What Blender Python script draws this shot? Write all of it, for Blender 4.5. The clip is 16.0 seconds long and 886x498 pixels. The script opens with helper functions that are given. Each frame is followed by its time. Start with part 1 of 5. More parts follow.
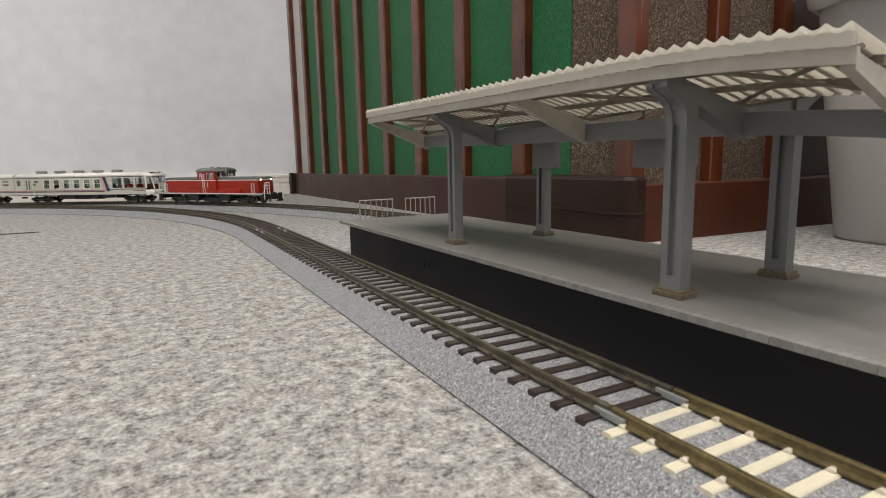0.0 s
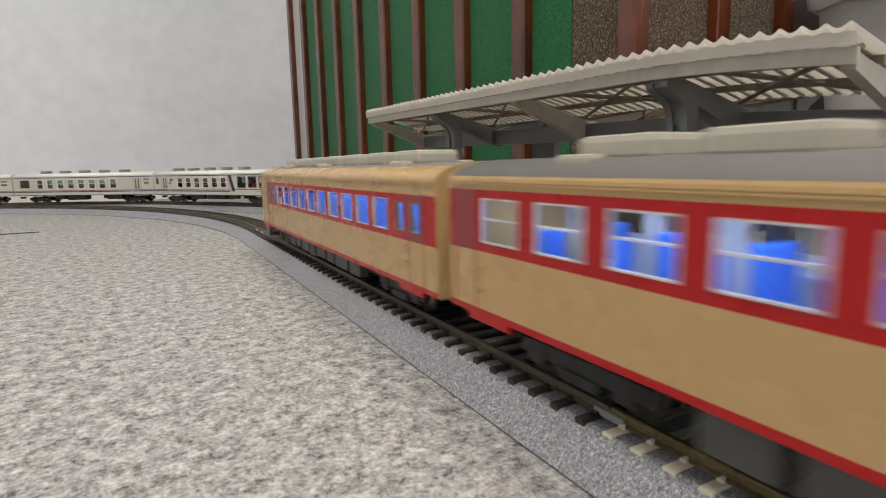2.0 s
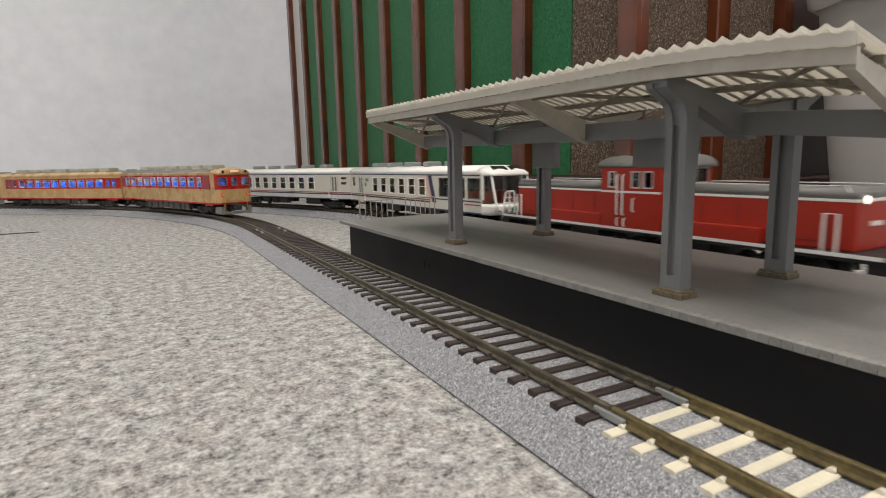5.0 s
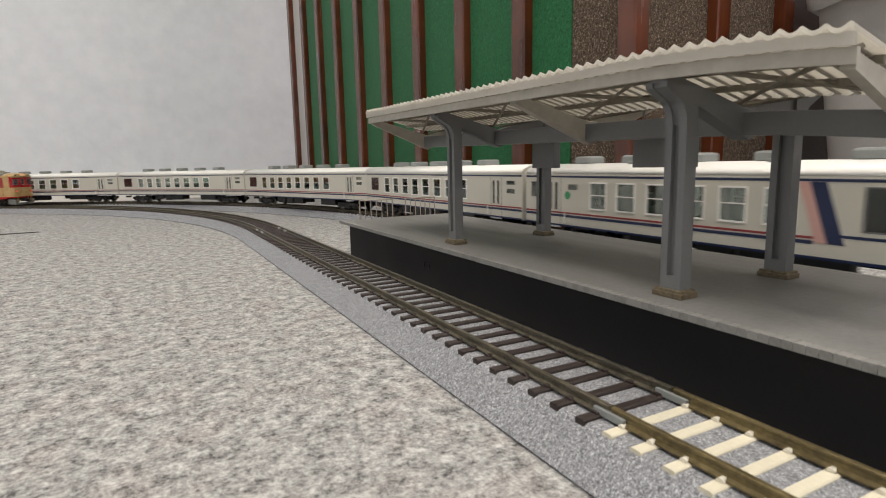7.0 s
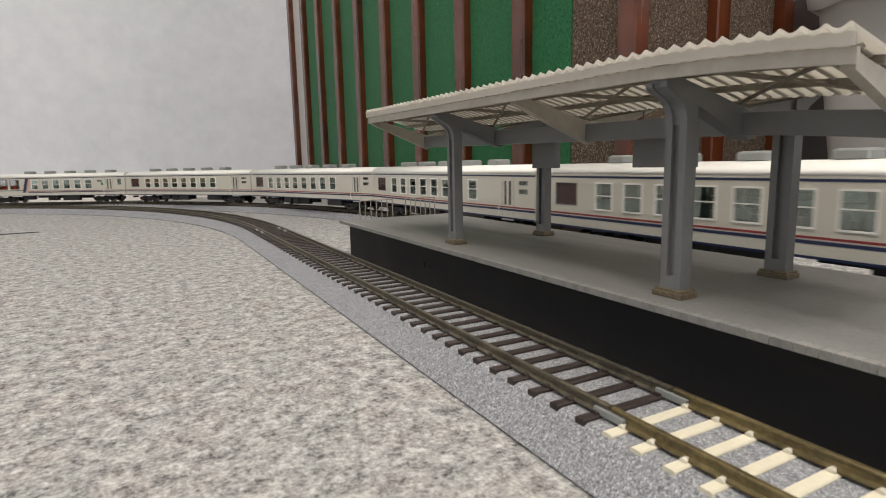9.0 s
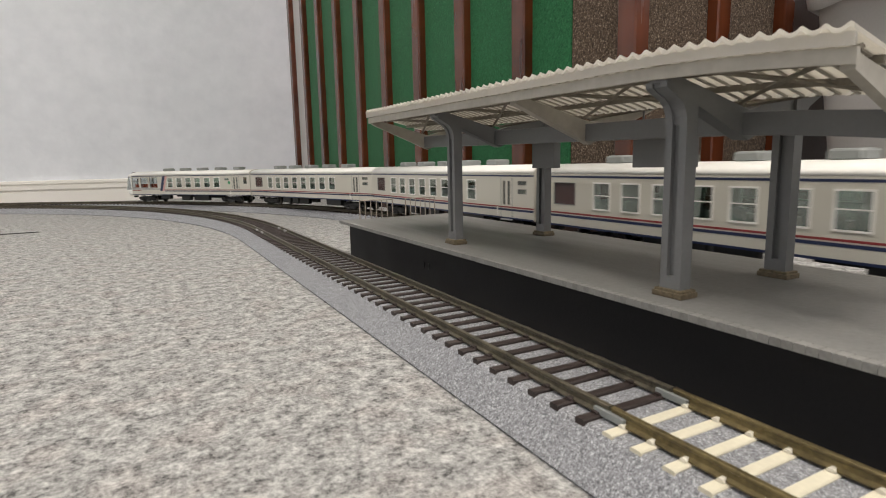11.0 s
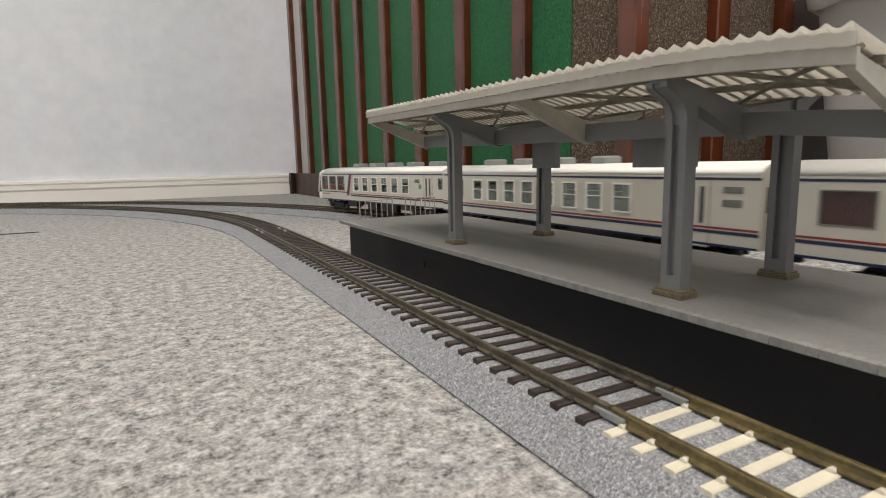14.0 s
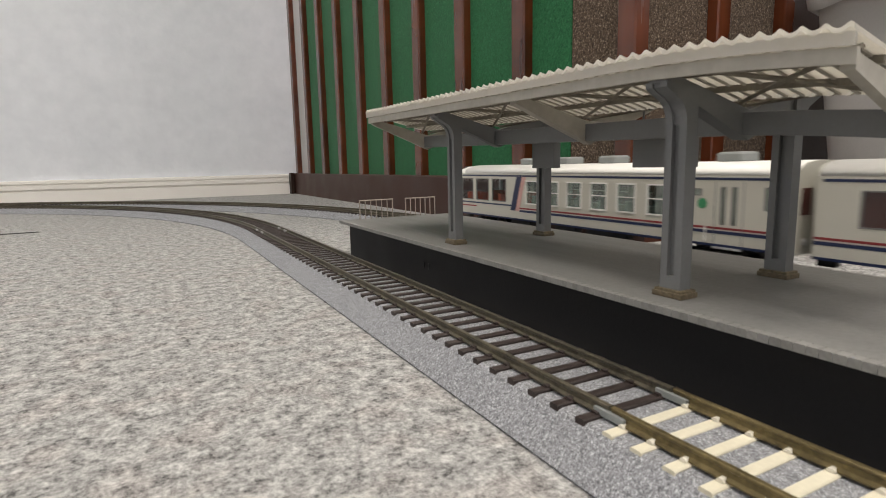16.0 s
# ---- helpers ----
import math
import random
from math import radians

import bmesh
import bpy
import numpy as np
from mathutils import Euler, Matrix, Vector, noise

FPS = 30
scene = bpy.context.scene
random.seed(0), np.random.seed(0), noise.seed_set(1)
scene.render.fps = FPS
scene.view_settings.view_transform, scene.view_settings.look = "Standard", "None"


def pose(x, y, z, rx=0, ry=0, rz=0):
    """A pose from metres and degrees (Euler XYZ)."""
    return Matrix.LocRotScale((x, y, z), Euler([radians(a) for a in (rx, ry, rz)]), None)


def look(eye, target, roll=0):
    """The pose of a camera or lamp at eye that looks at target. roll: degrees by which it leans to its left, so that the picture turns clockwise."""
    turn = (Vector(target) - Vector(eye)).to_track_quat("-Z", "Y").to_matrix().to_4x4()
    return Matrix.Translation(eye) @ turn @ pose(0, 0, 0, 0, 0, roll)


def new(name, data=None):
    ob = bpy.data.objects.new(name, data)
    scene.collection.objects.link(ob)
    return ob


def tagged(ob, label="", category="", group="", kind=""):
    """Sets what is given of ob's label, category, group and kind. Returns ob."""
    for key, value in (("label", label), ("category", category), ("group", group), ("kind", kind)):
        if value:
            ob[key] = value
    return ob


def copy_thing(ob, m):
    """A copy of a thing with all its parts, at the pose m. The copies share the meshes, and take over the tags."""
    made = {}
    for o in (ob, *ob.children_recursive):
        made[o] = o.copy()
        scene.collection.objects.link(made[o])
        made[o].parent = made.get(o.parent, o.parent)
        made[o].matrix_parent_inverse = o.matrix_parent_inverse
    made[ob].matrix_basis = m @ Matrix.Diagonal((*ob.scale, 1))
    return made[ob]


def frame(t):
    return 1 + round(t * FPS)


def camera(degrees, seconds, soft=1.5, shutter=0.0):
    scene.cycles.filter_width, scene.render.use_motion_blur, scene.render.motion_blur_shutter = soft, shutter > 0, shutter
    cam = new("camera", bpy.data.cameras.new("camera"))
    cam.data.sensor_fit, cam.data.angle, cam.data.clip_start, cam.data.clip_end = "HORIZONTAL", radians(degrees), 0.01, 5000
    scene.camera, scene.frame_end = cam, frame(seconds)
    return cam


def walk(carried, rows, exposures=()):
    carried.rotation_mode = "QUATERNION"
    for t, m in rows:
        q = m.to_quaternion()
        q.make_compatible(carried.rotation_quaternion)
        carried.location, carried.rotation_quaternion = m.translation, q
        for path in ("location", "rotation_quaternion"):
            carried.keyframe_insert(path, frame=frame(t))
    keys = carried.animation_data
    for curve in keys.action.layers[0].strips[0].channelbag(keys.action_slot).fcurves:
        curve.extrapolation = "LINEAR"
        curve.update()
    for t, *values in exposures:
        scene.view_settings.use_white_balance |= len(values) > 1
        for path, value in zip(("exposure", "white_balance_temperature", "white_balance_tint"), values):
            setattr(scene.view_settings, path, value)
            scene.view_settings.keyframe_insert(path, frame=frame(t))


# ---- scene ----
cam = camera(77.3, 16.0, soft=1.0, shutter=0.5)
cam.data.dof.use_dof, cam.data.dof.focus_distance, cam.data.dof.aperture_fstop = True, 0.5, 60.0

# lengths below are in millimetres of the model world unless a call says metres
MM = 0.001
RAIL = 11.0          # rail head above the carpet
EYE = 58.82
YAW, PITCH, ROLL = 27.85, 8.68, -1.223
_d = (math.sin(radians(YAW)) * math.cos(radians(PITCH)), math.cos(radians(YAW)) * math.cos(radians(PITCH)), -math.sin(radians(PITCH)))
_eye = (0, 0, EYE * MM)
_aim = look(_eye, (_d[0], _d[1], EYE * MM + _d[2]), ROLL)
walk(cam, [(0, _aim), (16.0, _aim)])

# ------------------------------------------------------------------ light
world = bpy.data.worlds.new("world")
scene.world = world
world.use_nodes = True
world.node_tree.nodes["Background"].inputs[0].default_value = (0.75, 0.8, 0.9, 1)
world.node_tree.nodes["Background"].inputs[1].default_value = 0.25
scene.view_settings.exposure = 0.0

LAMPS = [(-0.55, 0.15, 21.5), (0.75, -0.55, 25.0), (-0.75, -1.5, 26.0)]


def ceiling_lamps(glow, white):
    for x, y, power in LAMPS:
        e = tagged(new("ceiling_light"), "white ceiling panel light with a milky diffuser", "ceiling light", "ceiling lights")
        e.location = (x, y, 2.4)
        b = bmesh.new()
        box(b, -330, 330, -330, 330, -30, 0)
        part("frame", b, white, e)
        b = bmesh.new()
        box(b, -300, 300, -300, 300, -33, -30.5)
        part("diffuser", b, glow, e)
        ld = bpy.data.lights.new("panel", "AREA")
        ld.shape, ld.size, ld.energy, ld.color = "SQUARE", 0.6, power, (1.0, 0.915, 0.81)
        lo = new("panel_lamp", ld)
        lo.matrix_world = pose(x, y, 2.36)


# ------------------------------------------------------------------ helpers
def box(b, x0, x1, y0, y1, z0, z1, bevel=0.0):
    r = bmesh.ops.create_cube(b, size=1.0, matrix=Matrix.Translation(((x0 + x1) / 2, (y0 + y1) / 2, (z0 + z1) / 2)) @ Matrix.Diagonal((x1 - x0, y1 - y0, z1 - z0, 1)))
    if bevel:
        es = list({e for v in r["verts"] for e in v.link_edges})
        bmesh.ops.bevel(b, geom=es, offset=bevel, segments=2, affect="EDGES", profile=0.6)
    return r["verts"]


def prism(b, pts, a0, a1, axis="y"):
    """A prism of the outline pts. axis y: pts are (x, z); axis x: (y, z); axis z: (x, y)."""
    def at(p, a):
        return {"y": (p[0], a, p[1]), "x": (a, p[0], p[1]), "z": (p[0], p[1], a)}[axis]
    lo = [b.verts.new(at(p, a0)) for p in pts]
    hi = [b.verts.new(at(p, a1)) for p in pts]
    n = len(pts)
    for i in range(n):
        b.faces.new((lo[i], lo[(i + 1) % n], hi[(i + 1) % n], hi[i]))
    b.faces.new(lo)
    b.faces.new(hi)


def loft(b, rings, cap=True):
    """Joins closed rings of equal length."""
    vs = [[b.verts.new(p) for p in r] for r in rings]
    n = len(rings[0])
    for r0, r1 in zip(vs, vs[1:]):
        for i in range(n):
            b.faces.new((r0[i], r0[(i + 1) % n], r1[(i + 1) % n], r1[i]))
    if cap:
        b.faces.new(vs[0])
        b.faces.new(vs[-1])


def rod(b, pts, r=0.35, n=6):
    """A round bar along pts."""
    pts = [Vector(p) for p in pts]
    rings = []
    for i, p in enumerate(pts):
        t = (pts[min(i + 1, len(pts) - 1)] - pts[max(i - 1, 0)]).normalized()
        u = t.orthogonal().normalized() if abs(t.z) > 0.95 else t.cross(Vector((0, 0, 1))).normalized()
        w = t.cross(u)
        rings.append([p + (u * math.cos(2 * math.pi * k / n) + w * math.sin(2 * math.pi * k / n)) * r for k in range(n)])
    loft(b, rings)


def cyl(b, p0, p1, r, n=16):
    rod(b, [p0, p1], r, n)


def part(name, b, material, parent=None, label="", smooth=False):
    bmesh.ops.recalc_face_normals(b, faces=b.faces)
    bmesh.ops.scale(b, vec=(MM, MM, MM), verts=b.verts)
    me = bpy.data.meshes.new(name)
    b.to_mesh(me)
    b.free()
    me.materials.append(material)
    if smooth:
        for p in me.polygons:
            p.use_smooth = True
    ob = new(name, me)
    if parent:
        ob.parent = parent
    if label:
        ob["label"] = label
    return ob


def piece(name, me, parent, m):
    """One more piece on shared mesh data."""
    ob = new(name, me)
    ob.parent = parent
    ob.matrix_basis = m
    return ob


def thing(name, label, category, group="", m=None):
    e = tagged(new(name), label, category, group)
    if m:
        e.matrix_basis = m
    return e


# ------------------------------------------------------------------ materials
def mat(name, col, rough=0.5, metal=0.0, var=0.06, scale=40.0, fine=900.0, bump=0.0, bump_scale=900.0, spec=0.5, coat=0.0, tint=None, island=0.0, stretch=None):
    m = bpy.data.materials.new(name)
    m.use_nodes = True
    nt = m.node_tree
    n, l = nt.nodes, nt.links
    p = n["Principled BSDF"]
    p.inputs["Metallic"].default_value = metal
    p.inputs["Specular IOR Level"].default_value = spec
    p.inputs["Coat Weight"].default_value = coat
    tc = n.new("ShaderNodeTexCoord")
    a = n.new("ShaderNodeTexNoise")
    a.inputs["Scale"].default_value, a.inputs["Detail"].default_value = scale, 4
    f = n.new("ShaderNodeTexNoise")
    f.inputs["Scale"].default_value, f.inputs["Detail"].default_value = fine, 2
    if stretch:
        mp = n.new("ShaderNodeMapping")
        mp.inputs["Scale"].default_value = stretch
        l.new(tc.outputs["Object"], mp.inputs["Vector"])
        l.new(mp.outputs[0], a.inputs["Vector"])
    else:
        l.new(tc.outputs["Object"], a.inputs["Vector"])
    l.new(tc.outputs["Object"], f.inputs["Vector"])
    add = n.new("ShaderNodeMath")
    add.operation = "ADD"
    l.new(a.outputs[0], add.inputs[0])
    l.new(f.outputs[0], add.inputs[1])
    src = add.outputs[0]
    if island:
        oi = n.new("ShaderNodeObjectInfo")
        ma = n.new("ShaderNodeMath")
        ma.operation = "MULTIPLY_ADD"
        l.new(oi.outputs["Random"], ma.inputs[0])
        ma.inputs[1].default_value = island
        l.new(src, ma.inputs[2])
        src = ma.outputs[0]
    mr = n.new("ShaderNodeMapRange")
    mr.inputs["From Min"].default_value, mr.inputs["From Max"].default_value = 0.6, 1.4
    l.new(src, mr.inputs["Value"])
    mix = n.new("ShaderNodeMix")
    mix.data_type = "RGBA"
    lo = tuple(max(0, c * (1 - var)) for c in (tint or col))
    hi = tuple(min(1, c * (1 + var)) for c in col)
    mix.inputs[6].default_value, mix.inputs[7].default_value = (*lo, 1), (*hi, 1)
    l.new(mr.outputs[0], mix.inputs[0])
    l.new(mix.outputs[2], p.inputs["Base Color"])
    rr = n.new("ShaderNodeMapRange")
    rr.inputs["From Min"].default_value, rr.inputs["From Max"].default_value = 0.3, 0.7
    rr.inputs["To Min"].default_value, rr.inputs["To Max"].default_value = max(0.02, rough - 0.07), min(1, rough + 0.07)
    l.new(a.outputs[0], rr.inputs["Value"])
    l.new(rr.outputs[0], p.inputs["Roughness"])
    if bump:
        bn = n.new("ShaderNodeTexNoise")
        bn.inputs["Scale"].default_value, bn.inputs["Detail"].default_value = bump_scale, 3
        l.new(tc.outputs["Object"], bn.inputs["Vector"])
        bu = n.new("ShaderNodeBump")
        bu.inputs["Strength"].default_value, bu.inputs["Distance"].default_value = bump, 0.001
        l.new(bn.outputs[0], bu.inputs["Height"])
        l.new(bu.outputs[0], p.inputs["Normal"])
    return m


def speckle(name, stops, scale, fine, rough, bump, dist, stretch=(1, 1, 1), detail=5, sheen=0.0):
    """Mottled fibres: a blotchy noise and a fine one through a colour ramp."""
    m = bpy.data.materials.new(name)
    m.use_nodes = True
    nt = m.node_tree
    n, l = nt.nodes, nt.links
    p = n["Principled BSDF"]
    p.inputs["Roughness"].default_value = rough
    p.inputs["Specular IOR Level"].default_value = 0.15 if rough > 0.5 else 0.5
    p.inputs["Sheen Weight"].default_value, p.inputs["Sheen Roughness"].default_value = sheen, 0.45
    tc = n.new("ShaderNodeTexCoord")
    mp = n.new("ShaderNodeMapping")
    mp.inputs["Scale"].default_value = stretch
    l.new(tc.outputs["Object"], mp.inputs["Vector"])
    a = n.new("ShaderNodeTexNoise")
    a.inputs["Scale"].default_value, a.inputs["Detail"].default_value, a.inputs["Roughness"].default_value, a.inputs["Distortion"].default_value = scale, detail, 0.62, 0.8
    f = n.new("ShaderNodeTexNoise")
    f.inputs["Scale"].default_value, f.inputs["Detail"].default_value = fine, 2
    for q in (a, f):
        l.new(mp.outputs[0], q.inputs["Vector"])
    mx = n.new("ShaderNodeMix")
    mx.inputs[0].default_value = 0.38
    l.new(a.outputs[0], mx.inputs[2])
    l.new(f.outputs[0], mx.inputs[3])
    r = n.new("ShaderNodeValToRGB")
    el = r.color_ramp.elements
    while len(el) < len(stops):
        el.new(0.5)
    for e, (q, c) in zip(el, stops):
        e.position, e.color = q, (*c, 1)
    l.new(mx.outputs[0], r.inputs[0])
    l.new(r.outputs[0], p.inputs["Base Color"])
    bu = n.new("ShaderNodeBump")
    bu.inputs["Strength"].default_value, bu.inputs["Distance"].default_value = bump, dist
    l.new(mx.outputs[0], bu.inputs["Height"])
    l.new(bu.outputs[0], p.inputs["Normal"])
    return m


def carpet(name):
    """Needle felt: short fibres in greys, over soft blotches with a faint pink cast."""
    m = bpy.data.materials.new(name)
    m.use_nodes = True
    n, l = m.node_tree.nodes, m.node_tree.links
    p = n["Principled BSDF"]
    p.inputs["Roughness"].default_value, p.inputs["Specular IOR Level"].default_value = 0.95, 0.12
    tc = n.new("ShaderNodeTexCoord")

    def field(scale, detail, rough, stretch, turn=0.0):
        mp, q = n.new("ShaderNodeMapping"), n.new("ShaderNodeTexNoise")
        mp.inputs["Scale"].default_value, mp.inputs["Rotation"].default_value = stretch, (0, 0, turn)
        q.inputs["Scale"].default_value, q.inputs["Detail"].default_value, q.inputs["Roughness"].default_value = scale, detail, rough
        l.new(tc.outputs["Object"], mp.inputs["Vector"])
        l.new(mp.outputs[0], q.inputs["Vector"])
        return q.outputs[0]

    def mixed(k, a, c):
        q = n.new("ShaderNodeMix")
        q.inputs[0].default_value = k
        l.new(a, q.inputs[2])
        l.new(c, q.inputs[3])
        return q.outputs[0]
    fibres = mixed(0.5, field(750, 5, 0.75, (1, 0.7, 1), 0.5), field(900, 5, 0.75, (0.75, 1, 1), -0.3))
    blot = field(210, 4, 0.6, (1, 1, 1))
    tone = mixed(0.33, fibres, blot)
    r = n.new("ShaderNodeValToRGB")
    el = r.color_ramp.elements
    el.new(0.5)
    el.new(0.5)
    for e, (q, c) in zip(el, ((0.405, (0.075, 0.075, 0.075)), (0.46, (0.22, 0.22, 0.218)), (0.525, (0.375, 0.375, 0.37)), (0.60, (0.59, 0.588, 0.58)))):
        e.position, e.color = q, (*c, 1)
    l.new(tone, r.inputs[0])
    cast, mr = n.new("ShaderNodeMix"), n.new("ShaderNodeMapRange")
    cast.data_type, cast.blend_type = "RGBA", "MULTIPLY"
    cast.inputs[7].default_value = (1.0, 0.965, 0.955, 1)
    mr.inputs["From Min"].default_value, mr.inputs["From Max"].default_value = 0.5, 0.62
    l.new(field(60, 3, 0.6, (1, 1, 1)), mr.inputs["Value"])
    l.new(mr.outputs[0], cast.inputs[0])
    l.new(r.outputs[0], cast.inputs[6])
    l.new(cast.outputs[2], p.inputs["Base Color"])
    bu = n.new("ShaderNodeBump")
    bu.inputs["Strength"].default_value, bu.inputs["Distance"].default_value = 0.25, 0.0004
    l.new(fibres, bu.inputs["Height"])
    l.new(bu.outputs[0], p.inputs["Normal"])
    return m


def glass(name, col=(0.8, 0.85, 0.85), rough=0.03, clear=0.8, base=0.03):
    """A thin pane: mostly clear, with a sharp gloss."""
    m = bpy.data.materials.new(name)
    m.use_nodes = True
    n, l = m.node_tree.nodes, m.node_tree.links
    n.remove(n["Principled BSDF"])
    t, g, mix = n.new("ShaderNodeBsdfTransparent"), n.new("ShaderNodeBsdfGlossy"), n.new("ShaderNodeMixShader")
    lw, pw, ad = n.new("ShaderNodeLayerWeight"), n.new("ShaderNodeMath"), n.new("ShaderNodeMath")
    pw.operation, pw.inputs[1].default_value = "POWER", 5.0
    ad.operation, ad.inputs[1].default_value, ad.inputs[2].default_value = "MULTIPLY_ADD", 0.5, base
    lw.inputs[0].default_value = 0.5
    l.new(lw.outputs["Facing"], pw.inputs[0])
    l.new(pw.outputs[0], ad.inputs[0])
    t.inputs[0].default_value = (*[c * clear for c in col], 1)
    g.inputs["Roughness"].default_value = rough
    l.new(ad.outputs[0], mix.inputs[0])
    l.new(t.outputs[0], mix.inputs[1])
    l.new(g.outputs[0], mix.inputs[2])
    l.new(mix.outputs[0], n["Material Output"].inputs[0])
    return m


def glow(name, col, strength):
    m = bpy.data.materials.new(name)
    m.use_nodes = True
    p = m.node_tree.nodes["Principled BSDF"]
    p.inputs["Base Color"].default_value = (*col, 1)
    p.inputs["Emission Color"].default_value = (*col, 1)
    p.inputs["Emission Strength"].default_value = strength
    return m


M_carpet = carpet("carpet")
M_bed = speckle("roadbed_foam", [(0.38, (0.10, 0.102, 0.11)), (0.46, (0.195, 0.20, 0.215)), (0.55, (0.30, 0.308, 0.33)), (0.63, (0.54, 0.555, 0.59))], 1500, 3200, 0.75, 0.3, 0.0003)
M_wall = mat("wallpaper", (0.79, 0.815, 0.87), 0.75, var=0.035, scale=14, fine=45, bump=0.7, bump_scale=150, tint=(0.75, 0.78, 0.84), spec=0.3)
M_white = mat("white_trim", (0.88, 0.85, 0.81), 0.45, var=0.03, scale=12, bump=0.05)
M_ceiling = mat("ceiling_board", (0.75, 0.75, 0.73), 0.9, var=0.04, scale=8)
M_lamp = glow("diffuser", (1, 0.94, 0.88), 4.0)
M_green = speckle("green_felt", [(0.34, (0.006, 0.050, 0.018)), (0.48, (0.016, 0.115, 0.042)), (0.60, (0.028, 0.155, 0.062)), (0.74, (0.16, 0.33, 0.19))], 520, 1800, 0.62, 0.5, 0.0008, sheen=0.07)
M_brownfelt = speckle("brown_felt", [(0.36, (0.022, 0.014, 0.010)), (0.48, (0.075, 0.050, 0.034)), (0.56, (0.15, 0.11, 0.078)), (0.66, (0.48, 0.40, 0.31))], 620, 1600, 0.9, 0.9, 0.0015, sheen=0.1)
M_rib = mat("lacquered_wood", (0.115, 0.029, 0.010), 0.22, var=0.3, scale=60, fine=25, bump=0.02, bump_scale=60, spec=0.6, tint=(0.055, 0.014, 0.006), stretch=(1, 1, 0.05))
M_brace = mat("weathered_brace", (0.17, 0.152, 0.118), 0.55, var=0.2, scale=120)
M_redwood = mat("red_brown_skirting", (0.070, 0.020, 0.009), 0.42, var=0.25, scale=18, fine=300, spec=0.3, bump=0.06)
M_base = mat("dark_brown_skirting", (0.046, 0.018, 0.012), 0.45, spec=0.35, var=0.18, scale=20, bump=0.08, bump_scale=400)
M_cover = mat("dark_brown_vinyl", (0.026, 0.0135, 0.010), 0.42, spec=0.22, var=0.2, scale=30, bump=0.1, bump_scale=500)
M_bin = mat("grey_plastic_bin", (0.50, 0.485, 0.47), 0.5, var=0.05, scale=20, bump=0.05)
M_bag = mat("white_film", (0.75, 0.75, 0.75), 0.35, var=0.05)
M_black = mat("black_plastic", (0.012, 0.012, 0.013), 0.5, var=0.3, scale=200)
M_brassrail = mat("brass_rail", (0.20, 0.158, 0.075), 0.42, 0.6, var=0.25, scale=120, tint=(0.12, 0.096, 0.048))
M_rail = mat("nickel_silver_rail", (0.165, 0.146, 0.104), 0.42, 0.65, var=0.25, scale=120, tint=(0.085, 0.077, 0.062))
M_sleeper = mat("brown_sleeper", (0.028, 0.019, 0.017), 0.6, var=0.25, scale=300, island=0.25, bump=0.15, bump_scale=1500)
M_cream_sleeper = mat("cream_sleeper", (0.66, 0.62, 0.49), 0.55, var=0.08, scale=300, island=0.2)
M_clip = mat("white_clip", (0.70, 0.67, 0.58), 0.5, var=0.08)
M_plat = mat("platform_paint", (0.165, 0.164, 0.16), 0.5, var=0.16, scale=160, fine=700, bump=0.12, bump_scale=700, stretch=(1, 0.05, 1))
M_platside = mat("charcoal_plastic", (0.012, 0.012, 0.013), 0.6, spec=0.25, var=0.15, scale=30, bump=0.06)
M_stone = mat("edge_stone", (0.20, 0.198, 0.19), 0.6, var=0.16, scale=300, island=0.7, bump=0.2)
M_steel = mat("canopy_grey", (0.145, 0.15, 0.153), 0.45, var=0.06, scale=60, bump=0.04)
M_truss = mat("canopy_light_grey", (0.43, 0.41, 0.36), 0.5, var=0.08, scale=50, fine=300, tint=(0.38, 0.355, 0.305))
M_sheet = mat("corrugated_sheet", (0.63, 0.63, 0.63), 0.3, var=0.05, scale=80)
_n, _l = M_sheet.node_tree.nodes, M_sheet.node_tree.links
_tr, _mx = _n.new("ShaderNodeBsdfTranslucent"), _n.new("ShaderNodeMixShader")
_tr.inputs[0].default_value = (0.88, 0.85, 0.78, 1)
_mx.inputs[0].default_value = 0.62
_l.new(_n["Principled BSDF"].outputs[0], _mx.inputs[1])
_l.new(_tr.outputs[0], _mx.inputs[2])
_l.new(_mx.outputs[0], _n["Material Output"].inputs[0])
M_resin = mat("bare_resin_base", (0.12, 0.095, 0.058), 0.7, var=0.45, scale=500, bump=0.5, bump_scale=900)
M_fence = mat("fence_metal", (0.33, 0.29, 0.25), 0.45, 0.3, var=0.15, scale=300)

M_cream = mat("cream_paint", (0.47, 0.312, 0.142), 0.28, var=0.03, scale=60, spec=0.35)
M_red = mat("vermilion_paint", (0.38, 0.010, 0.012), 0.28, var=0.05, scale=60, spec=0.3)
M_roofgrey = mat("roof_grey", (0.17, 0.165, 0.16), 0.6, var=0.06, scale=100)
M_acbeige = mat("beige_grey_plastic", (0.43, 0.41, 0.34), 0.5, var=0.05, scale=100)
M_acgrey = mat("grey_plastic", (0.24, 0.255, 0.25), 0.5, var=0.06, scale=100)
M_under = mat("underframe_grey", (0.075, 0.075, 0.07), 0.6, var=0.15, scale=150)
M_skirt = mat("skirt_grey", (0.17, 0.17, 0.16), 0.5, var=0.06, scale=150)
M_dark = mat("black_running_gear", (0.014, 0.014, 0.014), 0.55, var=0.2, scale=200)
M_wheel = mat("wheel_steel", (0.25, 0.24, 0.22), 0.35, 0.9, var=0.1)
M_silver = mat("silver_sash", (0.62, 0.62, 0.62), 0.3, 0.4, var=0.04)
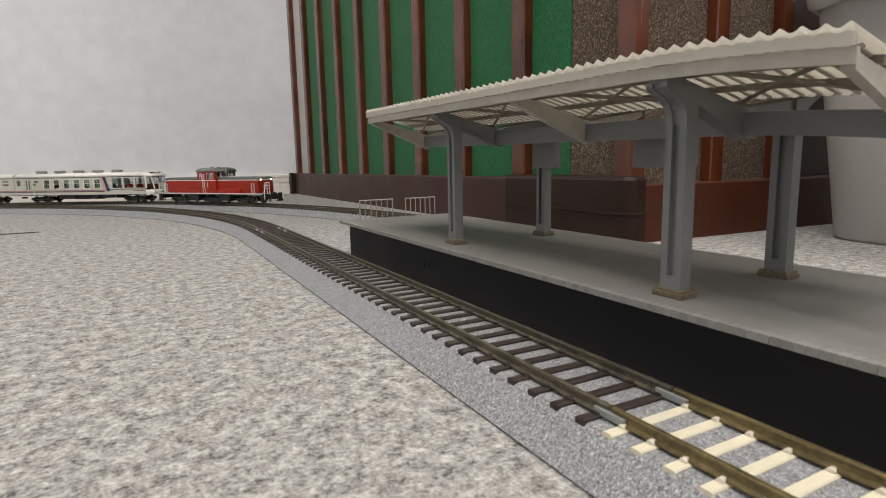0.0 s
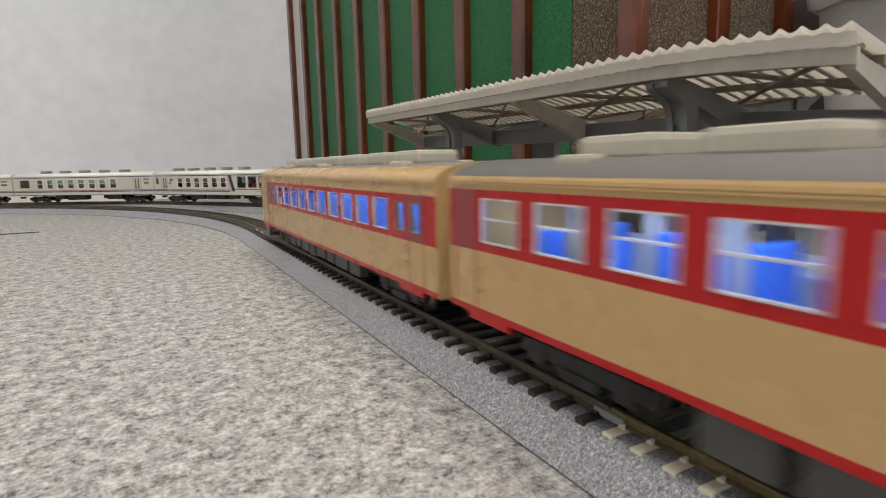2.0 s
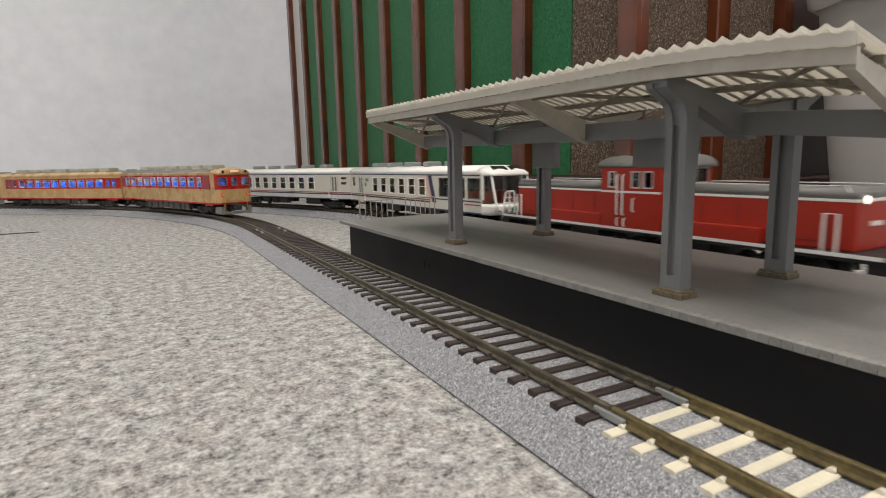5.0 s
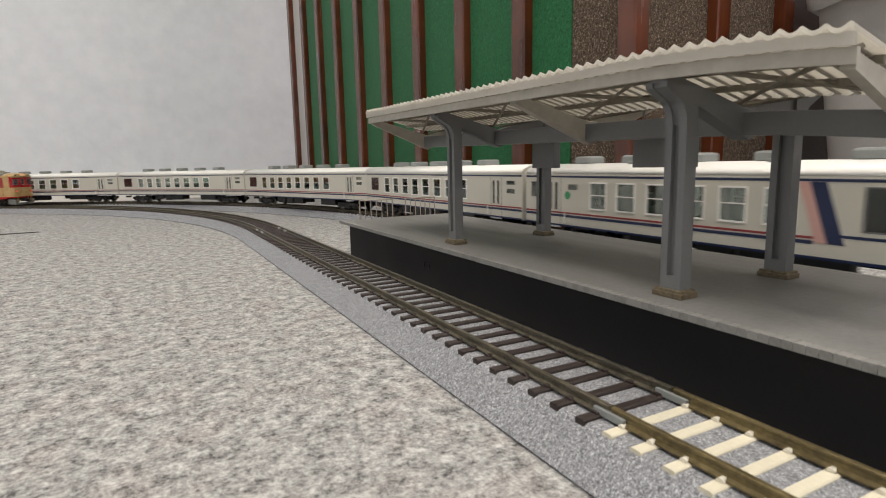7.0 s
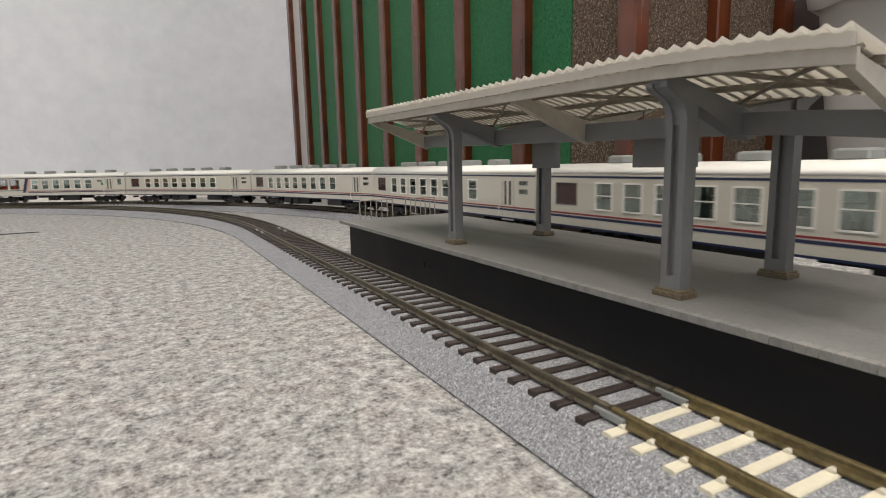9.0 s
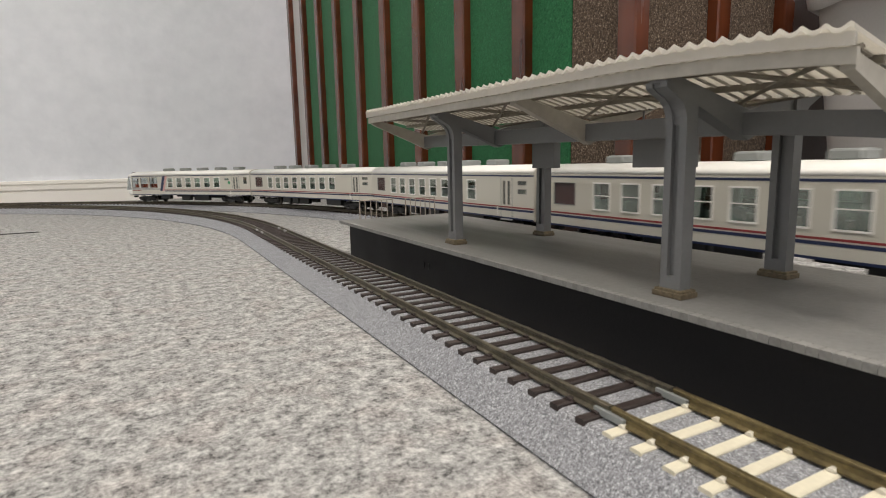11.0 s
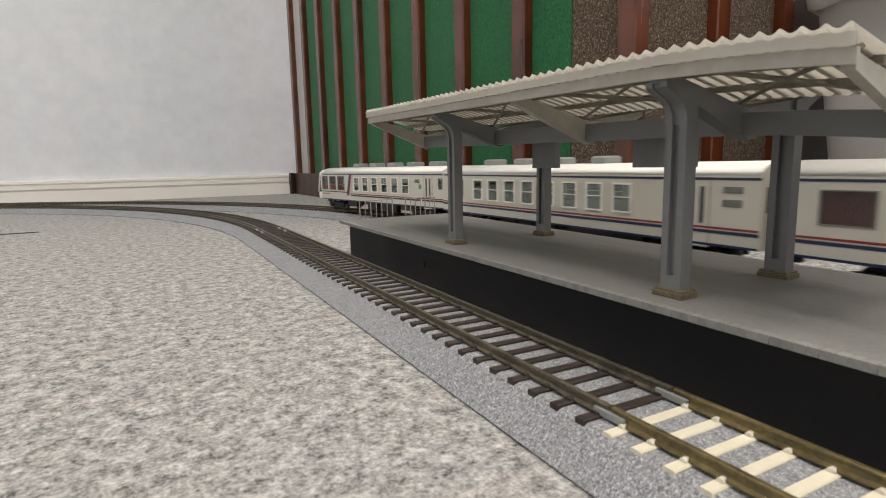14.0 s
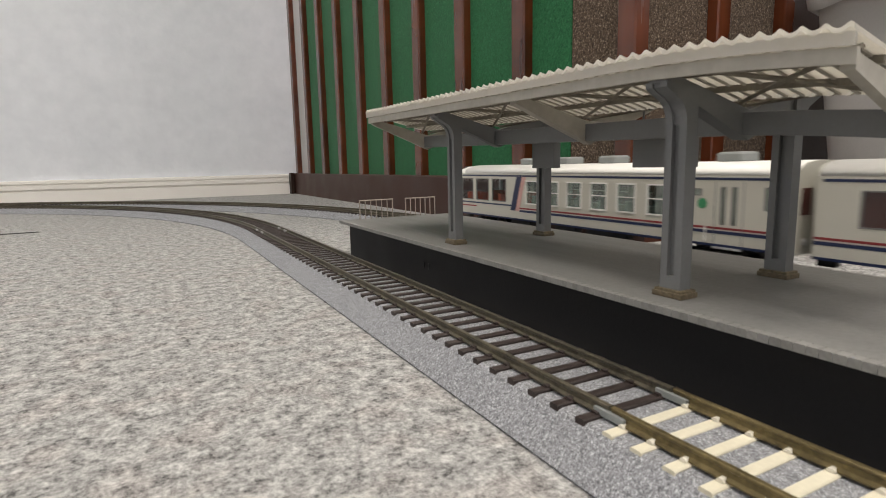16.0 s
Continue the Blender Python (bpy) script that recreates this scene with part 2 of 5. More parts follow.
M_ivory = mat("ivory_paint", (0.56, 0.545, 0.48), 0.36, var=0.02, scale=50)
M_pearl = mat("white_roof_paint", (0.84, 0.83, 0.80), 0.4, var=0.02, scale=50)
M_navy = mat("navy_stripe", (0.014, 0.024, 0.075), 0.4, var=0.05)
M_redline = mat("red_stripe", (0.25, 0.03, 0.035), 0.4, var=0.05)
M_pink = mat("pale_pink_stripe", (0.60, 0.36, 0.32), 0.4, var=0.05)
M_maroon = mat("maroon_curtain", (0.085, 0.022, 0.016), 0.55, var=0.2, scale=120)
M_locored = mat("loco_red", (0.34, 0.025, 0.012), 0.34, var=0.06, scale=60, spec=0.3)
M_locogrey = mat("loco_grey", (0.15, 0.15, 0.145), 0.5, var=0.08, scale=100)
M_whiteline = mat("white_line", (0.78, 0.77, 0.75), 0.4, var=0.03)
M_seatblue = mat("blue_seat", (0.02, 0.19, 0.80), 0.6, var=0.15, scale=100)
M_seatred = mat("orange_red_seat", (0.42, 0.07, 0.025), 0.6, var=0.15, scale=100)
M_cabin = mat("interior_lining", (0.55, 0.56, 0.58), 0.6, var=0.05)
M_glass = glass("window_glass", (0.92, 0.95, 0.97), clear=0.93)
M_green_glass = glass("green_tinted_glass", (0.74, 0.86, 0.81), clear=0.95, base=0.2)
M_seatgrey = mat("grey_green_seat", (0.26, 0.33, 0.30), 0.6, var=0.1, scale=100)
M_screen = glass("windscreen_glass", (0.70, 0.72, 0.80), clear=0.75, base=0.08)
M_strip = glow("led_strip", (0.70, 0.79, 1.0), 18.0)
M_head = glow("headlight_glow", (1.0, 0.90, 0.70), 2.2)
M_tail = glow("tail_light_glow", (1.0, 0.10, 0.05), 0.75)
M_sign = glow("destination_glow", (1.0, 0.58, 0.34), 0.3)
M_lens = mat("dark_lens", (0.02, 0.018, 0.015), 0.15, var=0.1)
M_brass = mat("brass_step", (0.36, 0.22, 0.07), 0.4, 0.5, var=0.1)
M_emblem = mat("green_emblem", (0.05, 0.27, 0.12), 0.4, var=0.1)

# ------------------------------------------------------------------ room
WALL_Y = 1302.0


def left_front(y):
    """x of the skirting's face on the ribbed wall beside the tracks."""
    return 298.0


RIB_W = 19.0


def build_room():
    b = bmesh.new()
    g = 24
    vs = [[b.verts.new((-2400 + 4400 * i / g, -2400 + 3760 * j / g, 0)) for j in range(g + 1)] for i in range(g + 1)]
    for i in range(g):
        for j in range(g):
            b.faces.new((vs[i][j], vs[i + 1][j], vs[i + 1][j + 1], vs[i][j + 1]))
    tagged(part("floor", b, M_carpet), "mottled grey needle-felt carpet floor", "floor", kind="structure")
    b = bmesh.new()
    box(b, -2400, 2000, -2400, 1420, 2400, 2480)
    tagged(part("ceiling", b, M_ceiling), "plain white ceiling boards", "ceiling", kind="structure")
    for nm, dims in (("wall_north", (-2400, 316, WALL_Y, WALL_Y + 100)), ("wall_west", (-2500, -2400, -2400, 1420)), ("wall_south", (-2400, 2000, -2500, -2400)), ("wall_east", (2000, 2100, -2400, 300))):
        b = bmesh.new()
        box(b, *dims, 0, 2400)
        tagged(part(nm, b, M_wall), "pale bluish-white textured wallpaper wall", "wall", kind="structure")
    # white skirting with two grooves
    prof = [(0, 0), (-9, 0), (-9, 27), (-5.5, 28), (-5.5, 30.5), (-9, 31.5), (-9, 40), (-6.2, 41), (-6.2, 43), (-8.6, 43.6), (-8.2, 49.5), (0, 50.5)]
    b = bmesh.new()
    prism(b, [(WALL_Y + p[0] * 1.3, p[1] * 0.88) for p in prof], -2400, 288, "x")
    tagged(part("baseboard", b, M_white), "white grooved skirting board along the wall", "baseboard", kind="structure")

    # ribbed wall: two faces that meet in an outer corner
    y0, y1 = 262.0, WALL_Y - 2
    b = bmesh.new()
    prism(b, [(left_front(y1) + 14, y1), (312, 295), (2000, 191), (2000, y1 + 110), (left_front(y1) + 14, y1 + 110)], 0, 2400, "z")
    wall = tagged(part("wall_ribbed", b, M_rib), "dark lacquered wall faced with ribs and felt strips", "wall", kind="structure")
    # felt strips between ribs
    ribs = [409 + 104.5 * k for k in range(9)]
    edges = [299] + ribs + [y1]
    split = 357
    def felt(ya, yb, m, nm, label):
        bb = bmesh.new()
        xa, xb = left_front(ya), left_front(yb)
        prism(bb, [(xa + 14.2, ya), (xa + 10.5, ya + 0.6), (xb + 10.5, yb - 0.6), (xb + 14.2, yb)], 46, 2400, "z")
        part(nm, bb, m, wall, label)
    for k in range(len(edges) - 1):
        a = edges[k] + (0 if k == 0 else RIB_W)
        c = edges[k + 1]
        if k == 0:
            felt(a, split, M_brownfelt, "felt_strip", "coarse brown felt strip")
            felt(split, c, M_green, "felt_strip", "green felt strip")
        else:
            # the farthest strip is pale grey: the white wall's reflection put into its colour
            felt(a, c, M_green if k < 8 else M_bin, "felt_strip", "green felt strip" if k < 8 else "strip coloured pale grey for the wall reflection")
    for y in ribs:
        bb = bmesh.new()
        x = left_front(y)
        w = RIB_W
        prism(bb, [(x + 14.2, y), (x + 3.0, y), (x + 1.7, y + 0.5), (x + 1.2, y + 1.6), (x + 1.2, y + w - 1.6), (x + 1.7, y + w - 0.5), (x + 3.0, y + w), (x + 14.2, y + w)], 46, 2400, "z")
        part("rib", bb, M_rib, wall)
    # the face that looks at the platform
    def right_front(x):
        return 281.0 - 0.06 * (x - 312)
    xs = [(377.4, 14.4), (450.2, 13.0)]
    bb = bmesh.new()
    prism(bb, [(299.5, 299), (299.5, 284.5), (300.7, 283.3), (311.7, 282.8), (312.7, 284), (312.7, 299)], 46, 2400, "z")
    part("corner_post", bb, M_rib, wall)
    last = 312.7
    for x, w in xs:
        yy = right_front(x)
        bb = bmesh.new()
        prism(bb, [(last, yy + 14.2), (last + 0.6, yy + 10), (x - 0.6, yy + 10), (x, yy + 14.2)], 42, 2400, "z")
        part("felt_strip", bb, M_brownfelt, wall, "coarse brown felt strip")
        bb = bmesh.new()
        prism(bb, [(x, yy + 14.2), (x, yy + 2.5), (x + 1, yy + 1.5), (x + w - 1, yy + 1.5), (x + w, yy + 2.5), (x + w, yy + 14.2)], 42, 2400, "z")
        part("rib", bb, M_rib, wall)
        last = x + w
    # past the last rib a dark panel stands in for the shade behind the bin
    bb = bmesh.new()
    prism(bb, [(last, right_front(last) + 12), (1990, right_front(1990) + 10), (1990, right_front(1990) + 14.4), (last, right_front(last) + 14.4)], 40, 2400, "z")
    part("shade_panel", bb, M_cover, wall, "dark brown panel standing in for shade behind the bin")
    # skirting
    bb = bmesh.new()
    xa, xb = left_front(y1), left_front(430)
    loft(bb, [[(left_front(y) + d, y, z) for d, z in ((16, 0), (0, 0), (0, 44.5), (1.5, 46), (16, 46))] for y in (424, 700, 1000, y1)])
    tagged(part("skirting", bb, M_base), "dark brown glossy skirting under the ribs", "baseboard", kind="structure")
    bb = bmesh.new()
    box(bb, left_front(y1) - 9, left_front(y1) - 0.5, y1 - 26, y1 - 8, 0, 47.2, 1)
    tagged(part("skirting_end", bb, M_cover), "dark brown end cap of the skirting", "baseboard", kind="structure")
    bb = bmesh.new()
    loft(bb, [[(x, right_front(x) + d, z) for d, z in ((18, 0), (0, 0), (0, 40.6), (1.5, 42), (18, 42))] for x in (303, 500, 800, 1990)])
    tagged(part("skirting_short", bb, M_redwood), "red-brown wooden skirting under the ribs", "baseboard", kind="structure")
    # rounded vinyl cover round the corner
    def ring(out, z):
        cx, cy, r = 301.5, 287.0, 10.0
        pts = [(left_front(426) - 6.5 - out, 426)]
        pts += [(cx - 0 + (r + out) * math.cos(a), cy + (r + out) * math.sin(a)) for a in [math.pi + k * (math.pi / 2) / 8 for k in range(9)]]
        pts += [(308, cy - r - out), (314, 299), (left_front(426) + 13, 426)]
        return [(p[0], p[1], z) for p in pts]
    bb = bmesh.new()
    loft(bb, [ring(0, 0), ring(0, 20.4), ring(0.9, 21), ring(0.9, 22), ring(0, 22.4), ring(0, 45), ring(-1.5, 47.5), ring(-4, 48.2)])
    tagged(part("corner_skirting", bb, M_cover), "dark brown vinyl skirting cover rounded at the corner", "baseboard", kind="structure")


# ------------------------------------------------------------------ tracks
INNER = (86.0, 467.0, 760.0, 800.0, 600.0)
OUTER = (226.0, 410.0, 842.0, 9000.0, 842.0)


def on_track(tr, s, off=0.0):
    """Place and heading at the length s along a track; the bend to the left starts at s = 0."""
    x0, y0, r, turn, tight = tr
    if s <= 0:
        return Vector((x0 + off, y0 + s, 0)), 0.0
    cx, cy, a = x0 - r, y0, s / r
    if s > turn:
        # past this length the bend is tighter
        k = turn / r
        cx, cy, a = cx + (r - tight) * math.cos(k), cy + (r - tight) * math.sin(k), k + (s - turn) / tight
        r = tight
    return Vector((cx + (r + off) * math.cos(a), cy + (r + off) * math.sin(a), 0)), a


def sweep(b, tr, prof, s0, s1):
    """Sweeps the outline prof (sideways, height) along a track."""
    ss = [s0] + ([0.0] if s0 < 0 < s1 else []) + [s for s in np.arange(max(s0, 0) + 15, s1, 15.0)] + [s1]
    loft(b, [[(*on_track(tr, s, o)[0][:2], z) for o, z in prof] for s in ss])


def build_track(tr, s0, s1, cream_until, label):
    root = tagged(new("railway_track"), label, "railway track", "model railway tracks")
    b = bmesh.new()
    h = RAIL - 3.15
    sweep(b, tr, [(-21.3, 0.05), (-21.6, 0.7), (-21.0, 1.2), (-14.4, h - 0.5), (-13.2, h), (13.2, h), (14.4, h - 0.5), (21.0, 1.2), (21.6, 0.7), (21.3, 0.05)], s0, s1)
    part("roadbed", b, M_bed, root, "grey speckled foam roadbed")
    for side in (-1, 1):
        b = bmesh.new()
        c = side * 8.85
        z0 = RAIL - 2.5
        prof = [(c - 1.1, z0), (c - 1.1, z0 + 0.35), (c - 0.35, z0 + 0.7), (c - 0.35, z0 + 1.6), (c - 0.6, z0 + 1.9), (c - 0.6, z0 + 2.4), (c - 0.45, z0 + 2.5),
                      (c + 0.45, z0 + 2.5), (c + 0.6, z0 + 2.4), (c + 0.6, z0 + 1.9), (c + 0.35, z0 + 1.6), (c + 0.35, z0 + 0.7), (c + 1.1, z0 + 0.35), (c + 1.1, z0)]
        joint = cream_until - tr[1]
        if s0 < joint < s1:
            near = bmesh.new()
            sweep(near, tr, prof, s0, joint - 0.25)
            part("rail", near, M_brassrail, root, "bare brass rail")
            sweep(b, tr, prof, joint + 0.25, s1)
        else:
            sweep(b, tr, prof, s0, s1)
        part("rail", b, M_rail, root, "dull brown rail")
    return root


def slab(name, w, d, h, m, bev=0.25):
    b = bmesh.new()
    prism(b, [(-d / 2, 0), (-d / 2, h - bev), (-d / 2 + bev, h), (d / 2 - bev, h), (d / 2, h - bev), (d / 2, 0)], -w / 2, w / 2, "x")
    ob = part(name, b, m)
    me = ob.data
    bpy.data.objects.remove(ob)
    return me


def sleepers(root, tr, s0, s1, cream_until, limit):
    """Sleepers with their rail chairs; the far ones of a long track are one mesh."""
    dark = slab("sleeper", 29.0, 2.5, 2.0, M_sleeper)
    cream = slab("sleeper", 28.0, 2.5, 1.75, M_cream_sleeper)
    chair_d = slab("chair", 3.6, 1.7, 0.5, M_sleeper, 0.2)
    chair_c = slab("chair", 3.3, 1.3, 0.7, M_clip, 0.3)
    s, n = s0, 0
    far = bmesh.new()
    z = (RAIL - 4.4) * MM
    while s < s1:
        p, a = on_track(tr, s)
        c = s < 0 and p.y < cream_until
        m = Matrix.Translation((p.x * MM, p.y * MM, z)) @ Matrix.Rotation(a + random.uniform(-0.008, 0.008), 4, "Z")
        if s > -522 and n < limit:
            piece("sleeper", cream if c else dark, root, m)
            if p.y < 330:
                for side in (-1, 1):
                    piece("chair", chair_c if c else chair_d, root, m @ Matrix.Translation((side * 8.85 * MM, 0, (1.8 if c else 2.0) * MM)))
            n += 1
        else:
            q = Matrix.Translation((p.x, p.y, RAIL - 4.4)) @ Matrix.Rotation(a, 4, "Z")
            vs = [far.verts.new(q @ Vector((x, y, zz))) for zz in (0, 2.0) for x, y in ((-14.4, -1.25), (14.4, -1.25), (14.4, 1.25), (-14.4, 1.25))]
            far.faces.new(vs[4:])
            for i in range(4):
                far.faces.new((vs[i], vs[(i + 1) % 4], vs[4 + (i + 1) % 4], vs[4 + i]))
        s += 6.95 if c else 7.9
    if far.verts:
        tagged(part("far_sleepers", far, M_sleeper, root), kind="stuff")
    else:
        far.free()


# ------------------------------------------------------------------ platform
P_X0, P_X1, P_Y0, P_Y1, P_Z = 106.0, 188.0, -60.0, 361.0, RAIL + 12.1


def build_platform():
    root = thing("platform", "long grey model station platform with charcoal side walls", "platform", "", pose(0.0018, 0.0013, 0, 0, 0, -0.66))
    b = bmesh.new()
    box(b, P_X0 + 2.6, P_X1 - 2.6, P_Y0, P_Y1 - 0.2, P_Z - 1.8, P_Z, 0.25)
    part("deck", b, M_plat, root)
    b = bmesh.new()
    box(b, P_X0 + 4.5, P_X0 + 7, P_Y0, P_Y1 - 9, 0, P_Z - 1.8)
    part("side_wall", b, M_platside, root, "charcoal plastic side wall")
    b = bmesh.new()
    box(b, P_X1 - 7, P_X1 - 4.5, P_Y0, P_Y1 - 9, 0, P_Z - 1.8)
    part("side_wall", b, M_platside, root, "charcoal plastic side wall")
    b = bmesh.new()
    box(b, P_X0 + 7, P_X1 - 7, P_Y1 - 12, P_Y1 - 9, 0, P_Z - 1.8)
    part("end_wall", b, M_platside, root, "charcoal plastic end wall")
    b = bmesh.new()
    for y in (232, 237):
        box(b, P_X0 + 4.2, P_X0 + 4.55, y, y + 0.9, 9.5, 12.5)
    part("socket", b, M_black, root, "small black slots in the side wall")
    return root


def platform_stones(root):
    st = slab("edge_stone", 2.6, 2.3, 1.8, M_stone, 0.18)
    for i in range(int((P_Y1 - P_Y0) / 2.4)):
        piece("edge_stone", st, root, Matrix.Translation(((P_X0 + 1.3) * MM, (P_Y0 + 1.2 + 2.4 * i) * MM, (P_Z - 1.8) * MM)))
    b = bmesh.new()
    box(b, P_X1 - 2.6, P_X1, P_Y0, P_Y1 - 0.2, P_Z - 1.8, P_Z, 0.2)
    part("edge_strip", b, M_stone, root)


def build_fence(x0, x1):
    y, z = P_Y1 - 3.0, P_Z
    root = thing("platform_fence", "thin grey metal railing at the platform end", "fence", "railings at the platform end", pose(x0 * MM, y * MM, z * MM))
    w = x1 - x0
    for i in range(7):
        b = bmesh.new()
        rod(b, [(w * i / 6, 0, -0.4), (w * i / 6, 0, 12.6)], 0.42 if i in (0, 6) else 0.32)
        part("post", b, M_fence, root)
    b = bmesh.new()
    rod(b, [(-0.3, 0, 12.6), (w + 0.3, 0, 12.6)], 0.45)
    part("top_rail", b, M_fence, root)


# ------------------------------------------------------------------ canopy
C_Y0, C_Y1, C_XM = 54.0, 292.0, 144.5
POSTS = {98.0: {-1: 120.8, 1: 166.2}, 218.0: {-1: 122.0, 1: 171.8}}   # x of each post
C_W = 34.0           # half width to the eaves
SLOPE = 0.019        # the roof line rises a little towards its far end and droops at the near one


def lift(y):
    return SLOPE * (y - 109.0) - 0.0009 * max(0.0, 109.0 - y) ** 2


def roof_z(d):
    """Height of the roof's underside at the distance d from the valley."""
    return RAIL + 61.2 + 8.6 * d / C_W


def build_canopy():
    root = thing("platform_canopy", "grey butterfly platform canopy with corrugated white roof sheets", "canopy")
    def tilt(bb):
        for cut in (64, 74, 84, 94, 104):
            bmesh.ops.bisect_plane(bb, geom=bb.verts[:] + bb.edges[:] + bb.faces[:], plane_co=(0, cut, 0), plane_no=(0, 1, 0))
        for v in bb.verts:
            v.co.z += lift(v.co.y)
    for side in (-1, 1):
        # corrugated sheet
        b = bmesh.new()
        nx = 10
        n = int((C_Y1 - C_Y0) / 0.5)
        rows = []
        for top in (0, 1):
            g = []
            for j in range(n + 1):
                y = C_Y0 + (C_Y1 - C_Y0) * j / n
                w = 1.2 * (1 - abs(math.cos(math.pi * y / 4.05)))
                g.append([b.verts.new((C_XM + side * (1.0 + (C_W + 1.0) * i / nx), y, roof_z((C_W + 1.0) * i / nx) + 2.3 + w + 0.9 * top)) for i in range(nx + 1)])
            rows.append(g)
        for g in rows:
            for j in range(n):
                for i in range(nx):
                    b.faces.new((g[j][i], g[j + 1][i], g[j + 1][i + 1], g[j][i + 1]))
        for j in range(n):
            for i in (0, nx):
                b.faces.new((rows[0][j][i], rows[0][j + 1][i], rows[1][j + 1][i], rows[1][j][i]))
        for i in range(nx):
            for j in (0, n):
                b.faces.new((rows[0][j][i], rows[0][j][i + 1], rows[1][j][i + 1], rows[1][j][i]))
        for v in b.verts:
            v.co.z += lift(v.co.y)
        part("roof_sheet", b, M_sheet, root, "corrugated off-white roof sheet")
        # pale ribs added below each trough to stand in for the underside's bright streaks
        b = bmesh.new()
        for k in range(int(C_Y0 / 4.05) + 1, int(C_Y1 / 4.05)):
            y = 4.05 * k
            d0, d1 = 2.0, C_W - 1.2
            za, zb = roof_z(d0) + 2.3 + lift(y), roof_z(d1) + 2.3 + lift(y)
            loft(b, [[(C_XM + side * d, y + dy, zz + dz) for dy, dz in ((-0.6, 0.1), (-0.35, -0.5), (0.35, -0.5), (0.6, 0.1))] for d, zz in ((d0, za), (d1, zb))])
        part("streak_ribs", b, M_truss, root, "pale ribs added for the bright streaks under the roof sheet")
        # fascia
        b = bmesh.new()
        x = C_XM + side * C_W
        zf = roof_z(C_W)
        box(b, x - 0.6, x + 0.6, C_Y0, C_Y1, zf - 2.6, zf + 0.4, 0.15)
        tilt(b)
        part("fascia", b, M_truss, root, "light grey eaves beam")
        b = bmesh.new()
        xe = sorted((x + side * 0.9, x + side * 1.7))
        box(b, xe[0], xe[1], C_Y0, C_Y1, zf + 0.5, zf + 2.9)
        tilt(b)
        part("eave_trim", b, M_sheet, root, "off-white eaves trim")
        # purlins
        for d in (12.0, 24.0):
            b = bmesh.new()
            xx, z = C_XM + side * d, roof_z(d)
            box(b, xx - 0.5, xx + 0.5, C_Y0 + 0.5, C_Y1 - 0.5, z + 0.7, z + 2.3)
            tilt(b)
            part("purlin", b, M_brace, root)
        # diagonals in each bay
        bays = [C_Y0, 98.0, 158.0, 218.0, C_Y1]
        for ya, yb in zip(bays, bays[1:]):
            for flip in (0, 1):
                b = bmesh.new()
                da, db = (2.0, C_W - 1) if flip else (C_W - 1, 2.0)
                p0, p1 = Vector((C_XM + side * da, ya, roof_z(da) + 0.8)), Vector((C_XM + side * db, yb, roof_z(db) + 0.8))
                rod(b, [p0, p1], 0.6, 4)
                tilt(b)
                part("brace", b, M_brace, root)
    # frames
    for y, w, posts in ((C_Y0 + 2, 2.6, 0), (98.0, 4.6, 1), (158.0, 3.4, 0), (218.0, 4.6, 1), (C_Y1 - 2, 2.6, 0)):
        for side in (-1, 1):
            b = bmesh.new()
            zc = roof_z(0)
            pts = [(0, zc - 8.2), (C_W - 0.8, roof_z(C_W) - 3.3), (C_W - 0.8, roof_z(C_W) - 0.2), (0, zc - 0.3)]
            prism(b, [(C_XM + side * p[0], p[1]) for p in pts], y - w / 2, y + w / 2, "y")
            tilt(b)
            part("cross_beam", b, M_steel if posts else M_truss, root)
            if not posts:
                continue
            # post with a slot down its outer face
            px_ = POSTS[y][side]
            b = bmesh.new()
            hx, hy, zt = 2.0, 3.2, roof_z(23.0) - 1.2 + lift(y)
            z0 = P_Z + 2.0
            g, w_ = 0.75, 1.1
            h_out = [(-hx, -hy), (hx, -hy), (hx, -w_), (g, -w_), (g, w_), (hx, w_), (hx, hy), (-hx, hy), (-hx, w_), (-g, w_), (-g, -w_), (-hx, -w_)]
            prism(b, [(px_ + p[0], y + p[1]) for p in h_out], z0 + 3.6, zt, "z")
            part("post", b, M_steel, root)
            b = bmesh.new()
            box(b, px_ - hx, px_ + hx, y - hy, y + hy, z0, z0 + 3.6)
            part("post_foot", b, M_steel, root)
            # knee bracket towards the eaves
            b = bmesh.new()
            pts = [(px_ + side * 2.0, zt - 9.0)]
            pts += [(px_ + side * (2.0 + 5.0 * (1 - math.cos(q))), zt - 9.0 + 6.6 * math.sin(q)) for q in [k * math.pi / 12 for k in range(1, 6)]]
            pts += [(px_ + side * 9.6, zt - 0.4), (px_ + side * 9.6, zt + 0.9), (px_ + side * 2.0, zt - 0.1)]
            prism(b, pts, y - 3.2, y - 1.1, "y")
            prism(b, pts, y + 1.1, y + 3.2, "y")
            prism(b, [(p[0] - side * 0.6, p[1]) for p in pts], y - 1.1, y + 1.1, "y")
            part("bracket", b, M_steel, root)
            b = bmesh.new()
            box(b, px_ - 3.3, px_ + 3.3, y - 4.6, y + 4.6, P_Z, P_Z + 1.5, 0.3)
            box(b, px_ - 3.0, px_ + 3.0, y - 4.2, y + 4.2, P_Z + 1.3, P_Z + 2.2, 0.3)
            part("post_base", b, M_resin, root, "bare brownish resin footing")
    b = bmesh.new()
    zc = roof_z(0)
    box(b, C_XM - 2.6, C_XM + 2.6, C_Y0 + 1, C_Y1 - 1, zc - 7.0, zc - 0.9, 0.3)
    tilt(b)
    part("gutter_beam", b, M_steel, root, "grey valley beam along the middle")
